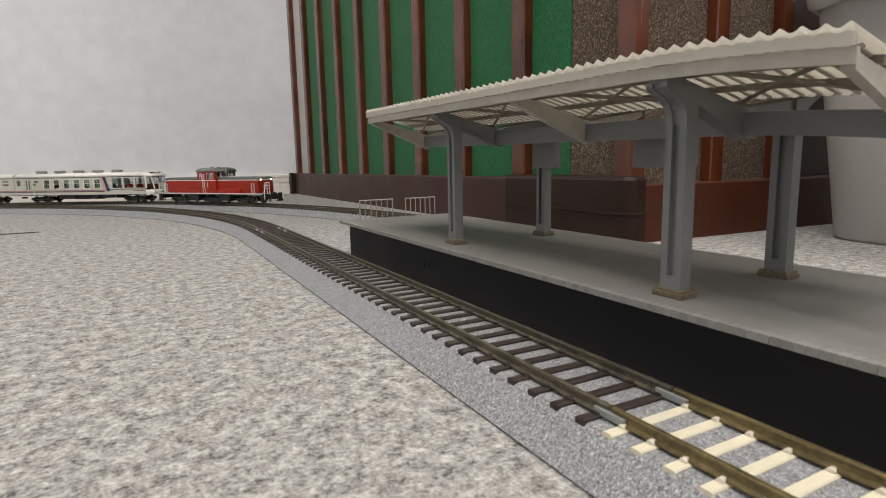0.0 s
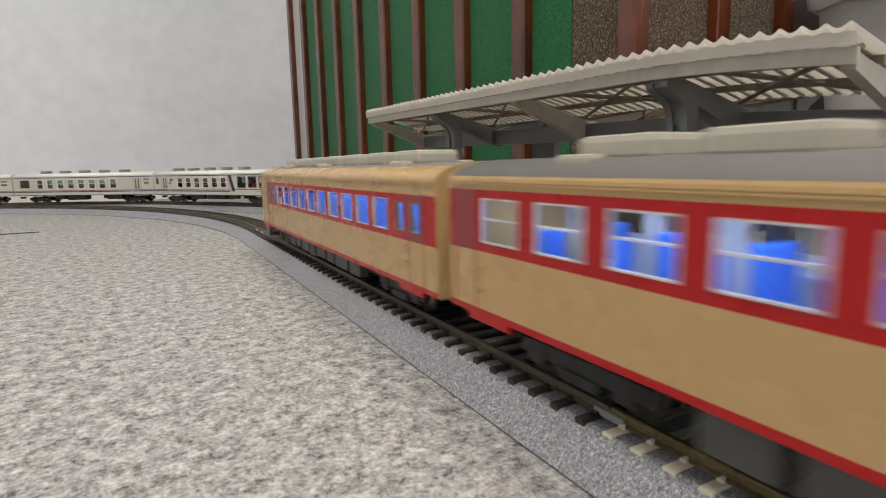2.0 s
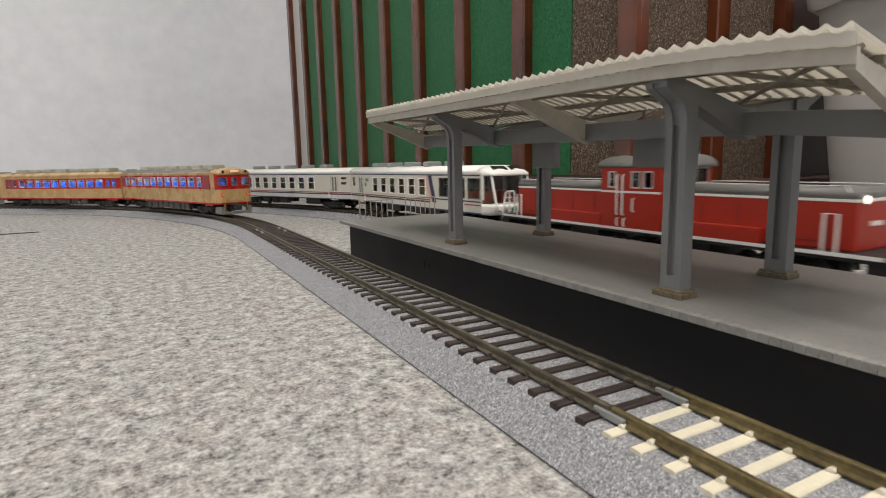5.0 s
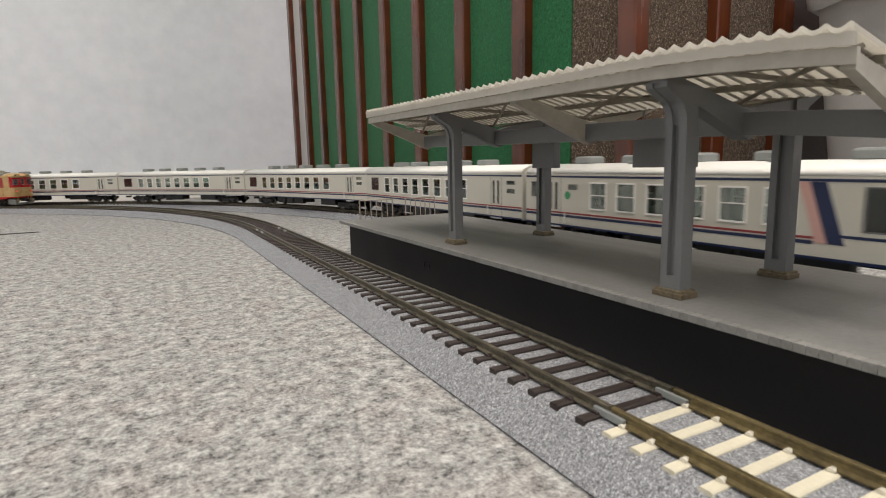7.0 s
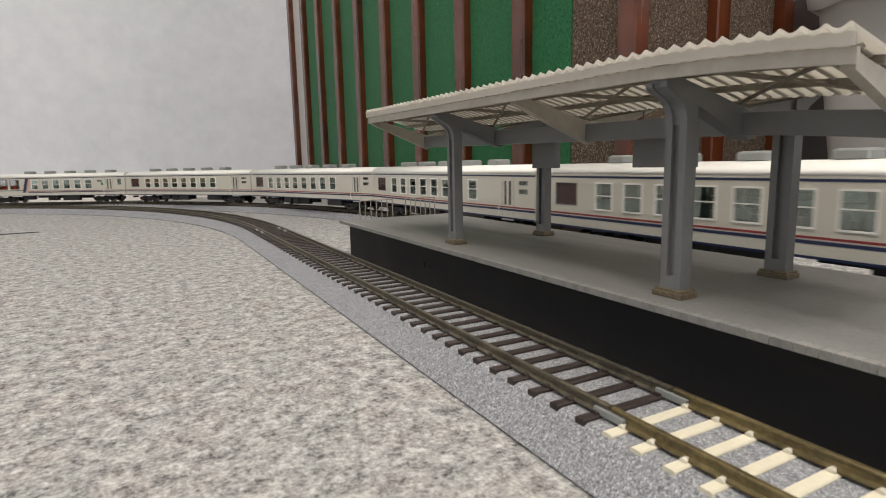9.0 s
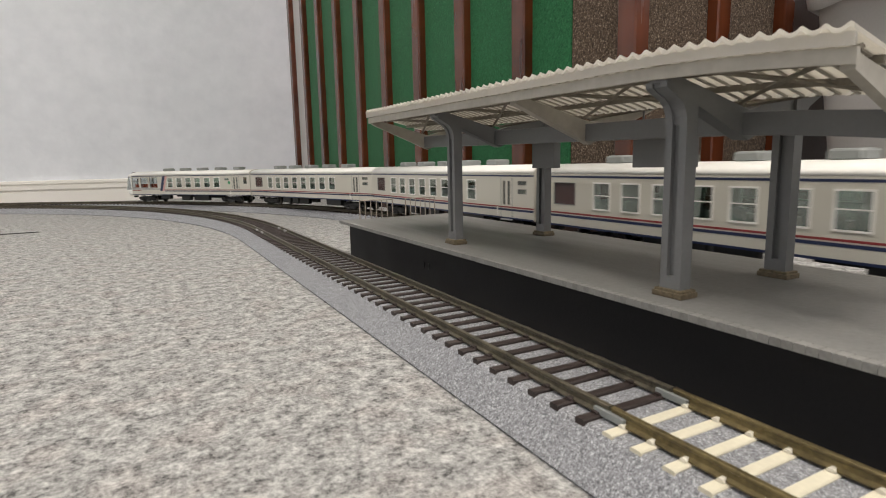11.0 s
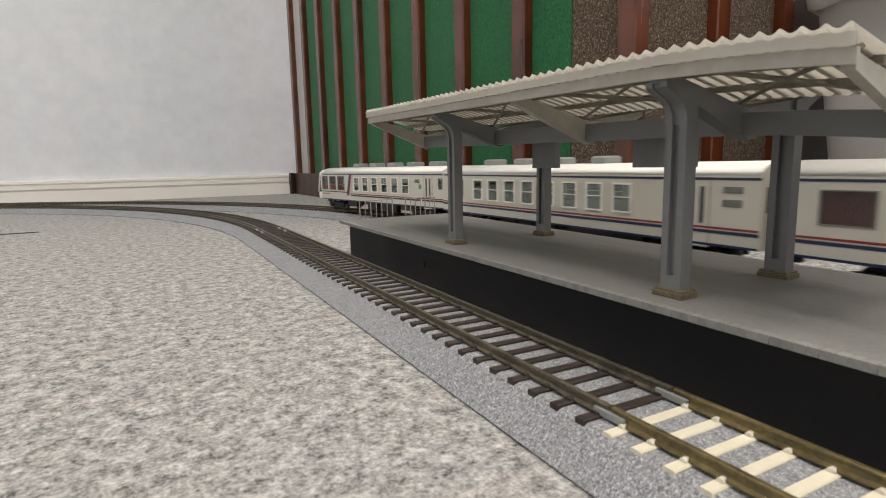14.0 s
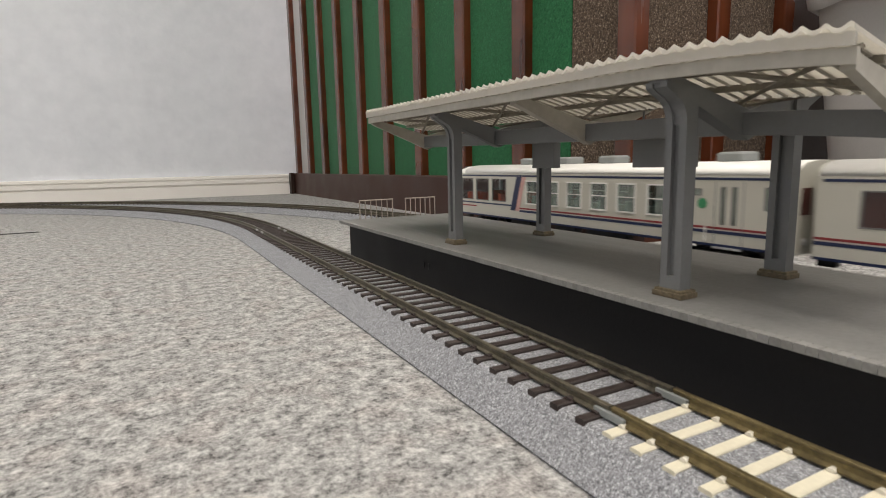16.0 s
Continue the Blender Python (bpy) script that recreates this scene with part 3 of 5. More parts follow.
    for y0, y1 in ((203, 219), (130, 156)):
        b = bmesh.new()
        box(b, 165.5, 169.5, y0, y1, P_Z + 33, P_Z + 45, 0.2)
        part("sign_board", b, M_steel, root, "blank grey hanging board")
        b = bmesh.new()
        for y in (y0 + 3, y1 - 3):
            rod(b, [(167.5, y, P_Z + 44), (167.5, y, roof_z(23) + lift(y))], 0.5)
        part("hanger", b, M_steel, root)


# ------------------------------------------------------------------ vehicles
def arch(w, zs, zt, n=14, power=2.3):
    """Roof outline from one shoulder over the top to the other."""
    out = []
    for i in range(n + 1):
        a = math.pi * i / n
        c, s = math.cos(a), math.sin(a)
        out.append((w / 2 * math.copysign(abs(c) ** (2 / power), c), zs + (zt - zs) * abs(s) ** (2 / power)))
    return out


def bogie(root, y):
    b = bmesh.new()
    box(b, -11, 11, y - 4, y + 4, 5, 9.4, 0.4)
    bo = part("bogie", b, M_dark, root, "black bogie bolster")
    for x in (-11.5, 11.5):
        b = bmesh.new()
        box(b, x - 1.2, x + 1.2, y - 19, y + 19, 4.5, 8.2, 0.5)
        box(b, x - 1.6, x + 1.6, y - 6, y + 6, 2.2, 4.8, 0.4)
        part("side_frame", b, M_dark, bo)
        for dy in (-13, 13):
            b = bmesh.new()
            box(b, x - 1.8, x + 1.8, y + dy - 3.0, y + dy + 3.0, 3.0, 8.6, 0.6)
            part("axle_box", b, M_dark, bo)
        for dy in (-5, 5):
            b = bmesh.new()
            cyl(b, (x, y + dy, 3.2), (x, y + dy, 9.2), 1.5, 8)
            part("spring", b, M_dark, bo)
    for dy in (-13, 13):
        for x in (-8.3, 8.3):
            b = bmesh.new()
            cyl(b, (x - 1.1, y + dy, 5.25), (x + 1.1, y + dy, 5.25), 5.25, 20)
            part("wheel", b, M_wheel, bo, "dull steel wheel", True)
        b = bmesh.new()
        cyl(b, (-8, y + dy, 5.25), (8, y + dy, 5.25), 1.0, 8)
        part("axle", b, M_dark, bo)


def side_band(b, x, t, y0, y1, z0, z1, holes):
    """A wall strip at x with thickness t, pierced by holes (ya, yb, za, zb)."""
    ys = sorted({y0, y1, *[h[0] for h in holes], *[h[1] for h in holes]})
    zs = sorted({z0, z1, *[h[2] for h in holes], *[h[3] for h in holes]})
    vs = {}

    def v(i, j, k):
        if (i, j, k) not in vs:
            vs[i, j, k] = b.verts.new((x + t * k, ys[i], zs[j]))
        return vs[i, j, k]

    def solid(i, j):
        if not (0 <= i < len(ys) - 1 and 0 <= j < len(zs) - 1):
            return False
        y, z = (ys[i] + ys[i + 1]) / 2, (zs[j] + zs[j + 1]) / 2
        return not any(h[0] < y < h[1] and h[2] < z < h[3] for h in holes)
    for i in range(len(ys) - 1):
        for j in range(len(zs) - 1):
            if not solid(i, j):
                continue
            for k in (0, 1):
                b.faces.new((v(i, j, k), v(i + 1, j, k), v(i + 1, j + 1, k), v(i, j + 1, k)))
            for di, dj, a, c in ((-1, 0, (i, j), (i, j + 1)), (1, 0, (i + 1, j), (i + 1, j + 1)), (0, -1, (i, j), (i + 1, j)), (0, 1, (i, j + 1), (i + 1, j + 1))):
                if not solid(i + di, j + dj):
                    b.faces.new((v(*a, 0), v(*c, 0), v(*c, 1), v(*a, 1)))


def window(root, side, x, hole, sash, pane, bar=True, band=0.55, proud=0.15):
    ya, yb, za, zb = hole
    b = bmesh.new()
    x0, x1 = (x - proud, x + 0.6) if side < 0 else (x - 0.6, x + proud)
    box(b, x0, x1, ya, ya + band, za, zb)
    box(b, x0, x1, yb - band, yb, za, zb)
    box(b, x0, x1, ya + band, yb - band, za, za + band)
    box(b, x0, x1, ya + band, yb - band, zb - band, zb)
    if bar:
        zm = (za + zb) / 2 + 0.4
        box(b, x0 + 0.1, x1 - 0.1, ya + band, yb - band, zm - 0.22, zm + 0.22)
    w = part("window", b, sash, root)
    b = bmesh.new()
    xp = x + 0.25 * (1 if side < 0 else -1)
    box(b, xp - 0.08, xp + 0.08, ya + 0.1, yb - 0.1, za + 0.1, zb - 0.1)
    p = part("pane", b, pane, w, "clear window pane")
    p.visible_shadow = False


def seats(root, m, y0, y1, pitch, strip=None, top=25.5):
    y = y0
    while y < y1:
        for x in (-10, 10):
            b = bmesh.new()
            box(b, x - 5.4, x + 5.4, y - 1.3, y + 1.3, 14.5, top + 3.5, 0.6)
            box(b, x - 5.4, x + 5.4, y - 1.3, y + 6.2, 14.5, 19.8, 0.6)
            part("seat", b, m, root, "moulded row of seats")
        y += pitch


def railcar(name, label, group, tail=False):
    """Diesel railcar; the driving end looks to -y, rail head at z = 0."""
    root = thing(name, label, "railcar", group)
    L = 129.0
    W = 19.2
    z = dict(bot=11.2, stripe=12.8, belt=25.4, top=39.3, eave=43.0, roof=48.6)
    cab, fw0, fw1 = 22.0, 28.8, 37.0
    if tail:
        z.update(bot=12.0, stripe=13.6, belt=27.5, top=41.9, eave=43.6, roof=48.8)
        cab, fw0, fw1 = 12.0, 31.0, 39.4
    wz = (29.6, 40.0) if tail else (27.3, 37.5)
    wins = [(-76.8 + 17.65 * i, -76.8 + 17.65 * i + 12.9, *wz) for i in range(10)]
    small = [(-101.3, -95.6, 28.4, 37.0), (-91.0, -83.3, 27.6, 37.3), (101.8, 108.2, 28.0, 37.0), (112.5, 119.0, 28.0, 37.0)]
    door = [(-104.5, -93.0), (110.5, 121.5)]
    if tail:
        wins = [(-81.2 + 20.1 * i, -81.2 + 20.1 * i + 14.3, *wz) for i in range(10)] + [(-97.0, -88.0, *wz)]
        small = []
        door = [(-115.0, -101.5), (116.5, 126.5)]
    holes = sorted(small + wins)
    for side in (-1, 1):
        x = -W if side < 0 else W - 1
        b = bmesh.new()
        box(b, x, x + 1, -L + 3, L, z["stripe"], z["belt"], 0)
        part("lower_panel", b, M_cream, root, "cream painted lower side")
        b = bmesh.new()
        box(b, x, x + 1, -L + 14, L, z["bot"], z["stripe"])
        box(b, x - 0.1 if side < 0 else x, x + 1 if side < 0 else x + 1.1, -L + 10, -L + 26, z["bot"] - 1.6, z["stripe"])
        box(b, x - 0.1 if side < 0 else x, x + 1 if side < 0 else x + 1.1, L - 26, L - 9, z["bot"] - 1.6, z["stripe"])
        part("sill_stripe", b, M_red, root, "red sill stripe")
        b = bmesh.new()
        side_band(b, x, 1, -L + cab, L, z["belt"], z["top"], holes)
        part("window_band", b, M_red, root, "red window band")
        b = bmesh.new()
        side_band(b, x + 1.05 if side < 0 else x - 0.35, 0.3, -L + 10.5, L - 1, 14.2, z["top"] + 0.6, holes)
        part("inner_lining", b, M_cabin, root, "pale inner side lining")
        b = bmesh.new()
        box(b, x, x + 1, -L + 3, -L + cab, z["belt"], z["top"])
        part("cab_side", b, M_cream, root, "cream cab side")
        b = bmesh.new()
        box(b, x, x + 1, -L + 3, L, z["top"], z["eave"])
        part("upper_panel", b, M_cream, root, "cream strip above the windows")
        # rain strip
        b = bmesh.new()
        xx = x - 0.35 if side < 0 else x + 1
        box(b, xx, xx + 0.35, -L + 6, L - 1, z["eave"] - 0.6, z["eave"] - 0.2)
        part("rain_strip", b, M_cream, root)
        for h in wins:
            window(root, side, x if side < 0 else x + 1, h, M_silver, M_glass, tail, 0.38 if tail else 0.28)
        for h in small:
            window(root, side, x if side < 0 else x + 1, h, M_roofgrey, M_glass, False, 0.4)
        for ya, yb in door:
            b = bmesh.new()
            xx = x - 0.12 if side < 0 else x + 1
            box(b, xx, xx + 0.12, ya, ya + 0.4, z["stripe"], z["top"])
            box(b, xx, xx + 0.12, yb - 0.4, yb, z["stripe"], z["top"])
            box(b, xx, xx + 0.12, ya + 0.4, yb - 0.4, z["top"] - 0.4, z["top"])
            part("door", b, M_redline, root, "folding passenger door")
            b = bmesh.new()
            side_band(b, xx + 0.02, 0.08, ya + 0.4, yb - 0.4, z["belt"] + 0.2, z["top"] - 0.4, [h for h in small if ya < h[0] and h[1] < yb])
            part("door_leaf", b, M_redline, root, "darker red door leaf")
            b = bmesh.new()
            xx = x - 0.55 if side < 0 else x + 1
            box(b, xx, xx + 0.55, ya - 3.4, ya - 1.2, 23.6, 24.2)
            box(b, xx, xx + 0.55, ya - 3.4, ya - 1.2, 18.6, 19.2)
            part("grab_handle", b, M_cream, root)
        b = bmesh.new()
        xx = x - 0.12 if side < 0 else x + 1
        for ya in (-L + cab - 9.0, -L + cab - 1.2):
            box(b, xx, xx + 0.12, ya, ya + 0.3, z["stripe"] + 0.5, z["top"] + 0.4)
        part("cab_door", b, M_acbeige, root, "narrow cab door joints")
    # roof
    ar = arch(2 * W, z["eave"], z["roof"], n=30)
    inner_ar = [(p[0] * 0.95, z["eave"] + (p[1] - z["eave"]) * 0.85) for p in ar]
    b = bmesh.new()
    prism(b, ar, -L + 12, L, "y")
    part("roof", b, M_roofgrey, root, "matt grey roof", True)
    for side in (-1, 1):
        b = bmesh.new()
        k = [p for p in ar if p[0] * side > 0 and p[1] < z["eave"] + (1.6 if tail else 4.6)]
        k = sorted(k, key=lambda q: q[1])
        pts = [(p[0] + side * 0.12, p[1] + 0.05) for p in k] + [(p[0] - side * 0.6, p[1] - 0.1) for p in reversed(k)]
        prism(b, pts, -L + 12, L + 0.2, "y")
        part("roof_edge", b, M_cream, root, "cream roof shoulder")
    # end bulkhead with gangway
    b = bmesh.new()
    prism(b, [(W - 0.2, z["bot"]), (-W + 0.2, z["bot"])] + [(p[0], p[1]) for p in reversed(ar)], L - 0.6, L + 0.4, "y")
    part("end_wall", b, M_cream, root)
    b = bmesh.new()
    box(b, -7, 7, L + 0.3, L + 3.2, 12, 36, 0.8)
    part("gangway", b, M_dark, root, "black gangway bellows")
    # driving end: rounded dome and face
    rings = []
    for dy, sx, sz in ((0, 1, 1), (-5, 0.995, 0.985), (-10, 0.975, 0.94), (-13, 0.93, 0.86), (-14.6, 0.86, 0.74)):
        top = [(p[0] * sx, -L + 12 + dy, z["top"] + (p[1] - z["top"]) * sz) for p in ar]
        rings.append(top + [(-W * sx, -L + 12 + dy, z["top"]), (W * sx, -L + 12 + dy, z["top"])])
    b = bmesh.new()
    loft(b, rings)
    part("cab_dome", b, M_cream, root, "cream rounded cab roof", True)

    def face_ring(zz):
        pts, V = [], W - 0.1
        for k in range(7):
            a = math.pi / 2 * k / 6
            pts.append((-V + 5 - 5 * math.cos(a), -L + 3.2 - 5.4 * math.sin(a), zz))
        for k in range(7):
            a = math.pi / 2 * (6 - k) / 6
            pts.append((V - 5 + 5 * math.cos(a), -L + 3.2 - 5.4 * math.sin(a), zz))
        return pts + [(V, -L + 10, zz), (-V, -L + 10, zz)]
    for nm, za, zb, m, lb in (("face_lower", z["stripe"], z["belt"] - 0.2, M_cream, "cream front below the windows"), ("face_stripe", z["bot"], z["stripe"], M_red, "red lower front stripe"),
                              ("face_band_low", z["belt"] - 0.2, fw0, M_red, "red band under the front windows"), ("face_band_top", fw1, z["top"] + 1.0, M_red, "red band over the front windows")):
        b = bmesh.new()
        loft(b, [face_ring(za), face_ring(zb)])
        part(nm, b, m, root, lb)
    for xa, xb in ((-18.8, -17.2), (-8.0, -2.9), (2.9, 8.0), (17.2, 18.8)):
        b = bmesh.new()
        yy = -L - 2.15 if abs(xa) < 10 else -L - 0.9
        box(b, xa, xb, yy, yy + 6, fw0, fw1, 0.3)
        part("front_pillar", b, M_red, root, "red pillar between front windows")
    for xa, xb in ((-17.3, -7.9), (-3.0, 3.0), (7.9, 17.3)):
        b = bmesh.new()
        box(b, xa, xb, -L - 1.6, -L - 1.4, fw0, fw1)
        w = part("windscreen", b, M_screen, root, "front window glass")
        w.visible_shadow = False
        b = bmesh.new()
        for (p, q, r_, s_) in ((xa, xb, fw0, fw0 + 0.35), (xa, xb, fw1 - 0.35, fw1), (xa, xa + 0.35, fw0 + 0.35, fw1 - 0.35), (xb - 0.35, xb, fw0 + 0.35, fw1 - 0.35)):
            box(b, p, q, -L - 2.0, -L - 1.3, r_, s_)
        part("windscreen_frame", b, M_acgrey, root, "grey window gasket")
    for side in (-1, 1):
        b = bmesh.new()
        arc = []
        for k in range(7):
            a = math.pi / 2 * k / 6 * 0.72
            arc.append((side * (W - 5 + 5 * math.cos(a)), -L + 3.2 - 5.4 * math.sin(a)))
        inn = [(p[0] - side * 0.9, p[1] + 0.5) for p in reversed(arc)]
        prism(b, arc + inn, fw0 - 0.2, fw1 + 0.2, "z")
        part("corner_pillar", b, M_red, root, "rounded red corner pillar")
    for xs in (-9.6, 11.0):
        b = bmesh.new()
        rod(b, [(xs, -L - 2.3, 29.8), (xs + 0.6, -L - 2.5, 33.5), (xs - 2.0, -L - 2.3, 36.0)], 0.22, 5)
        part("wiper", b, M_black, root)
    b = bmesh.new()
    box(b, -W + 1.2, W - 1.2, -L + 12, -L + 12.8, 13.0, fw0 + 0.5)
    part("cab_bulkhead", b, M_cabin, root, "grey wall behind the cab")
    for xs in (-12.2, 12.2):
        b = bmesh.new()
        cyl(b, (xs, -L - 2.8, 45.2), (xs, -L + 6, 45.2), 1.9, 18)
        part("headlight", b, M_cream, root, "cream headlight housing", True)
        b = bmesh.new()
        cyl(b, (xs, -L - 2.95, 45.2), (xs, -L - 2.6, 45.2), 1.45, 18)
        part("headlight_lens", b, M_lens, root, "dark unlit headlight lens", True)
        b = bmesh.new()
        cyl(b, (xs * 1.12, -L - 2.7, 21.6), (xs * 1.12, -L - 1.6, 21.6), 1.5, 16)
        hs = part("tail_light", b, M_red, root, "red tail light housing", True)
        b = bmesh.new()
        cyl(b, (xs * 1.12, -L - 3.0, 21.6), (xs * 1.12, -L - 2.65, 21.6), 1.05, 16)
        part("tail_lens", b, M_tail, hs, "glowing red lens", True)
        b = bmesh.new()
        box(b, xs - 0.7, xs + 0.7, -L - 2.9, -L - 1.9, 6.5, 12.5, 0.2)
        box(b, xs - 0.9, xs + 0.9, -L - 3.6, -L - 1.9, 6.2, 6.9, 0.2)
        part("step", b, M_brass, root, "brass-coloured step")
    b = bmesh.new()
    box(b, -5.6, 5.6, -L - 3.3, -L + 4, 43.6, 47.4, 1.2)
    part("destination_box", b, M_cream, root, "rounded destination box", True)
    b = bmesh.new()
    box(b, -4.6, 4.6, -L - 3.45, -L - 3.2, 44.4, 46.6, 0.1)
    part("destination_glass", b, M_sign, root, "glowing blank destination panel")
    # pipes, handles and the coupler cover on the front
    b = bmesh.new()
    for xs, zz in ((-9, 17.4), (-6.2, 15.4), (6.2, 15.4), (9.5, 18)):
        cyl(b, (xs, -L - 4.4, zz), (xs, -L - 1.6, zz), 0.8, 10)
    for xs in (-1.6, 0, 1.6):
        box(b, xs - 0.25, xs + 0.25, -L - 3.2, -L - 1.9, 13.4, 16.6)
    rod(b, [(-4.0 * math.cos(math.pi * k / 10), -L - 3.0, 13.6 + 4.0 * math.sin(math.pi * k / 10)) for k in range(11)], 0.5, 6)
    for xs in (-13.4, 13.4):
        rod(b, [(xs + 1.9, -L - 2.2, 14.4), (xs + 1.9, -L - 3.4, 14.6), (xs + 1.2, -L - 3.4, 18.2), (xs + 1.2, -L - 2.2, 18.4)], 0.4, 6)
        rod(b, [(xs - 2.5, -L - 2.2, 25.4), (xs - 2.5, -L - 3.2, 25.2), (xs + 2.0, -L - 3.2, 25.2), (xs + 2.0, -L - 2.2, 25.4)], 0.35, 6)
    for xs, zz in ((-11.5, 15.2), (11.5, 15.2), (-3.5, 14.6), (3.5, 14.6), (8.2, 14.8), (-8.2, 14.8)):
        box(b, xs - 0.8, xs + 0.8, -L - 3.8, -L - 1.9, zz - 0.8, zz + 0.8, 0.25)
    for xs in (-5, 5):
        box(b, xs - 1.0, xs + 1.0, -L - 3.3, -L - 2.0, 21.4, 24.4, 0.3)
    part("front_fittings", b, M_cream, root, "cream pipe cocks and brackets")
    b = bmesh.new()
    prism(b, [(-17, 9.8), (-17, 1.8), (17, 1.8), (17, 9.8), (14, 9.8), (13, 4.6), (-13, 4.6), (-14, 9.8)], -L - 2.6, -L - 1.6, "y")
    for xs in (-17, 16):
        box(b, xs, xs + 1, -L - 1.6, -L + 9, 2.6, 9.8)
    part("snowplough", b, M_skirt, root, "grey skirt with a cut-out")
    b = bmesh.new()
    box(b, -2.2, 2.2, -L - 6.5, -L + 4, 6.4, 9.6, 0.6)
    box(b, -3.4, 3.4, -L - 7.4, -L - 4.5, 5.8, 10.2, 0.8)
    part("coupler", b, M_dark, root, "black coupler")
    b = bmesh.new()
    box(b, -2, 2, L, L + 5.5, 6.4, 9.4, 0.5)
    part("coupler", b, M_dark, root, "black coupler")
    # floor, interior light, seats
    b = bmesh.new()
    box(b, -W + 1.0, W - 1.0, -L + 5, L - 0.7, z["bot"] + 0.4, 14.1)
    part("floor_pan", b, M_under, root)
    b = bmesh.new()
    box(b, -2.0, 2.0, -L + 6, L - 8, 42.2, 42.7)
    part("interior_light", b, M_strip, root, "bluish-white interior light strip")
    b = bmesh.new()
    box(b, -W + 1.05, W - 1.05, -L + 12.2, L - 0.7, 42.9, 43.3)
    part("inner_ceiling", b, M_cabin, root, "pale inner ceiling")
    seats(root, M_seatblue, -98 if tail else -74, 122 if tail else 100, 20.1 if tail else 17.65, top=29.5 if tail else 30.5)
    # underfloor boxes
    rnd = random.Random(4)
    y = -58.0
    while y < 56:
        l = rnd.uniform(8, 17)
        for side in (-1, 1):
            b = bmesh.new()
            box(b, side * 14.5 - 2, side * 14.5 + 2, y, y + l, rnd.uniform(3.6, 5.5), z["bot"] + 0.3, 0.5)
            part("equipment_box", b, M_under, root, "grey underfloor box")
        y += l + rnd.uniform(1.2, 3.5)
    b = bmesh.new()
    box(b, -9, 9, -60, 60, 4.5, z["bot"], 0.5)
    part("engine", b, M_dark, root, "black engine block")
    for yb in (-88, 88):
        bogie(root, yb)
    # roof units
    for i in range(7):
        y0 = -L + 30 + i * 29.0
        b = bmesh.new()
        box(b, -7.8, 7.8, y0, y0 + 19.5, 47.6, 52.8, 1.4)
        part("roof_unit", b, M_acbeige, root, "beige-grey air-conditioning unit")
    for y0 in (-L + 16, -L + 52, -6, L - 44):
        for x0 in (-14.0, 9.0):
            b = bmesh.new()
            box(b, x0, x0 + 5, y0, y0 + 9, 46.6, 49.2, 0.8)
            part("ventilator", b, M_acbeige, root, "beige roof ventilator")
    return root


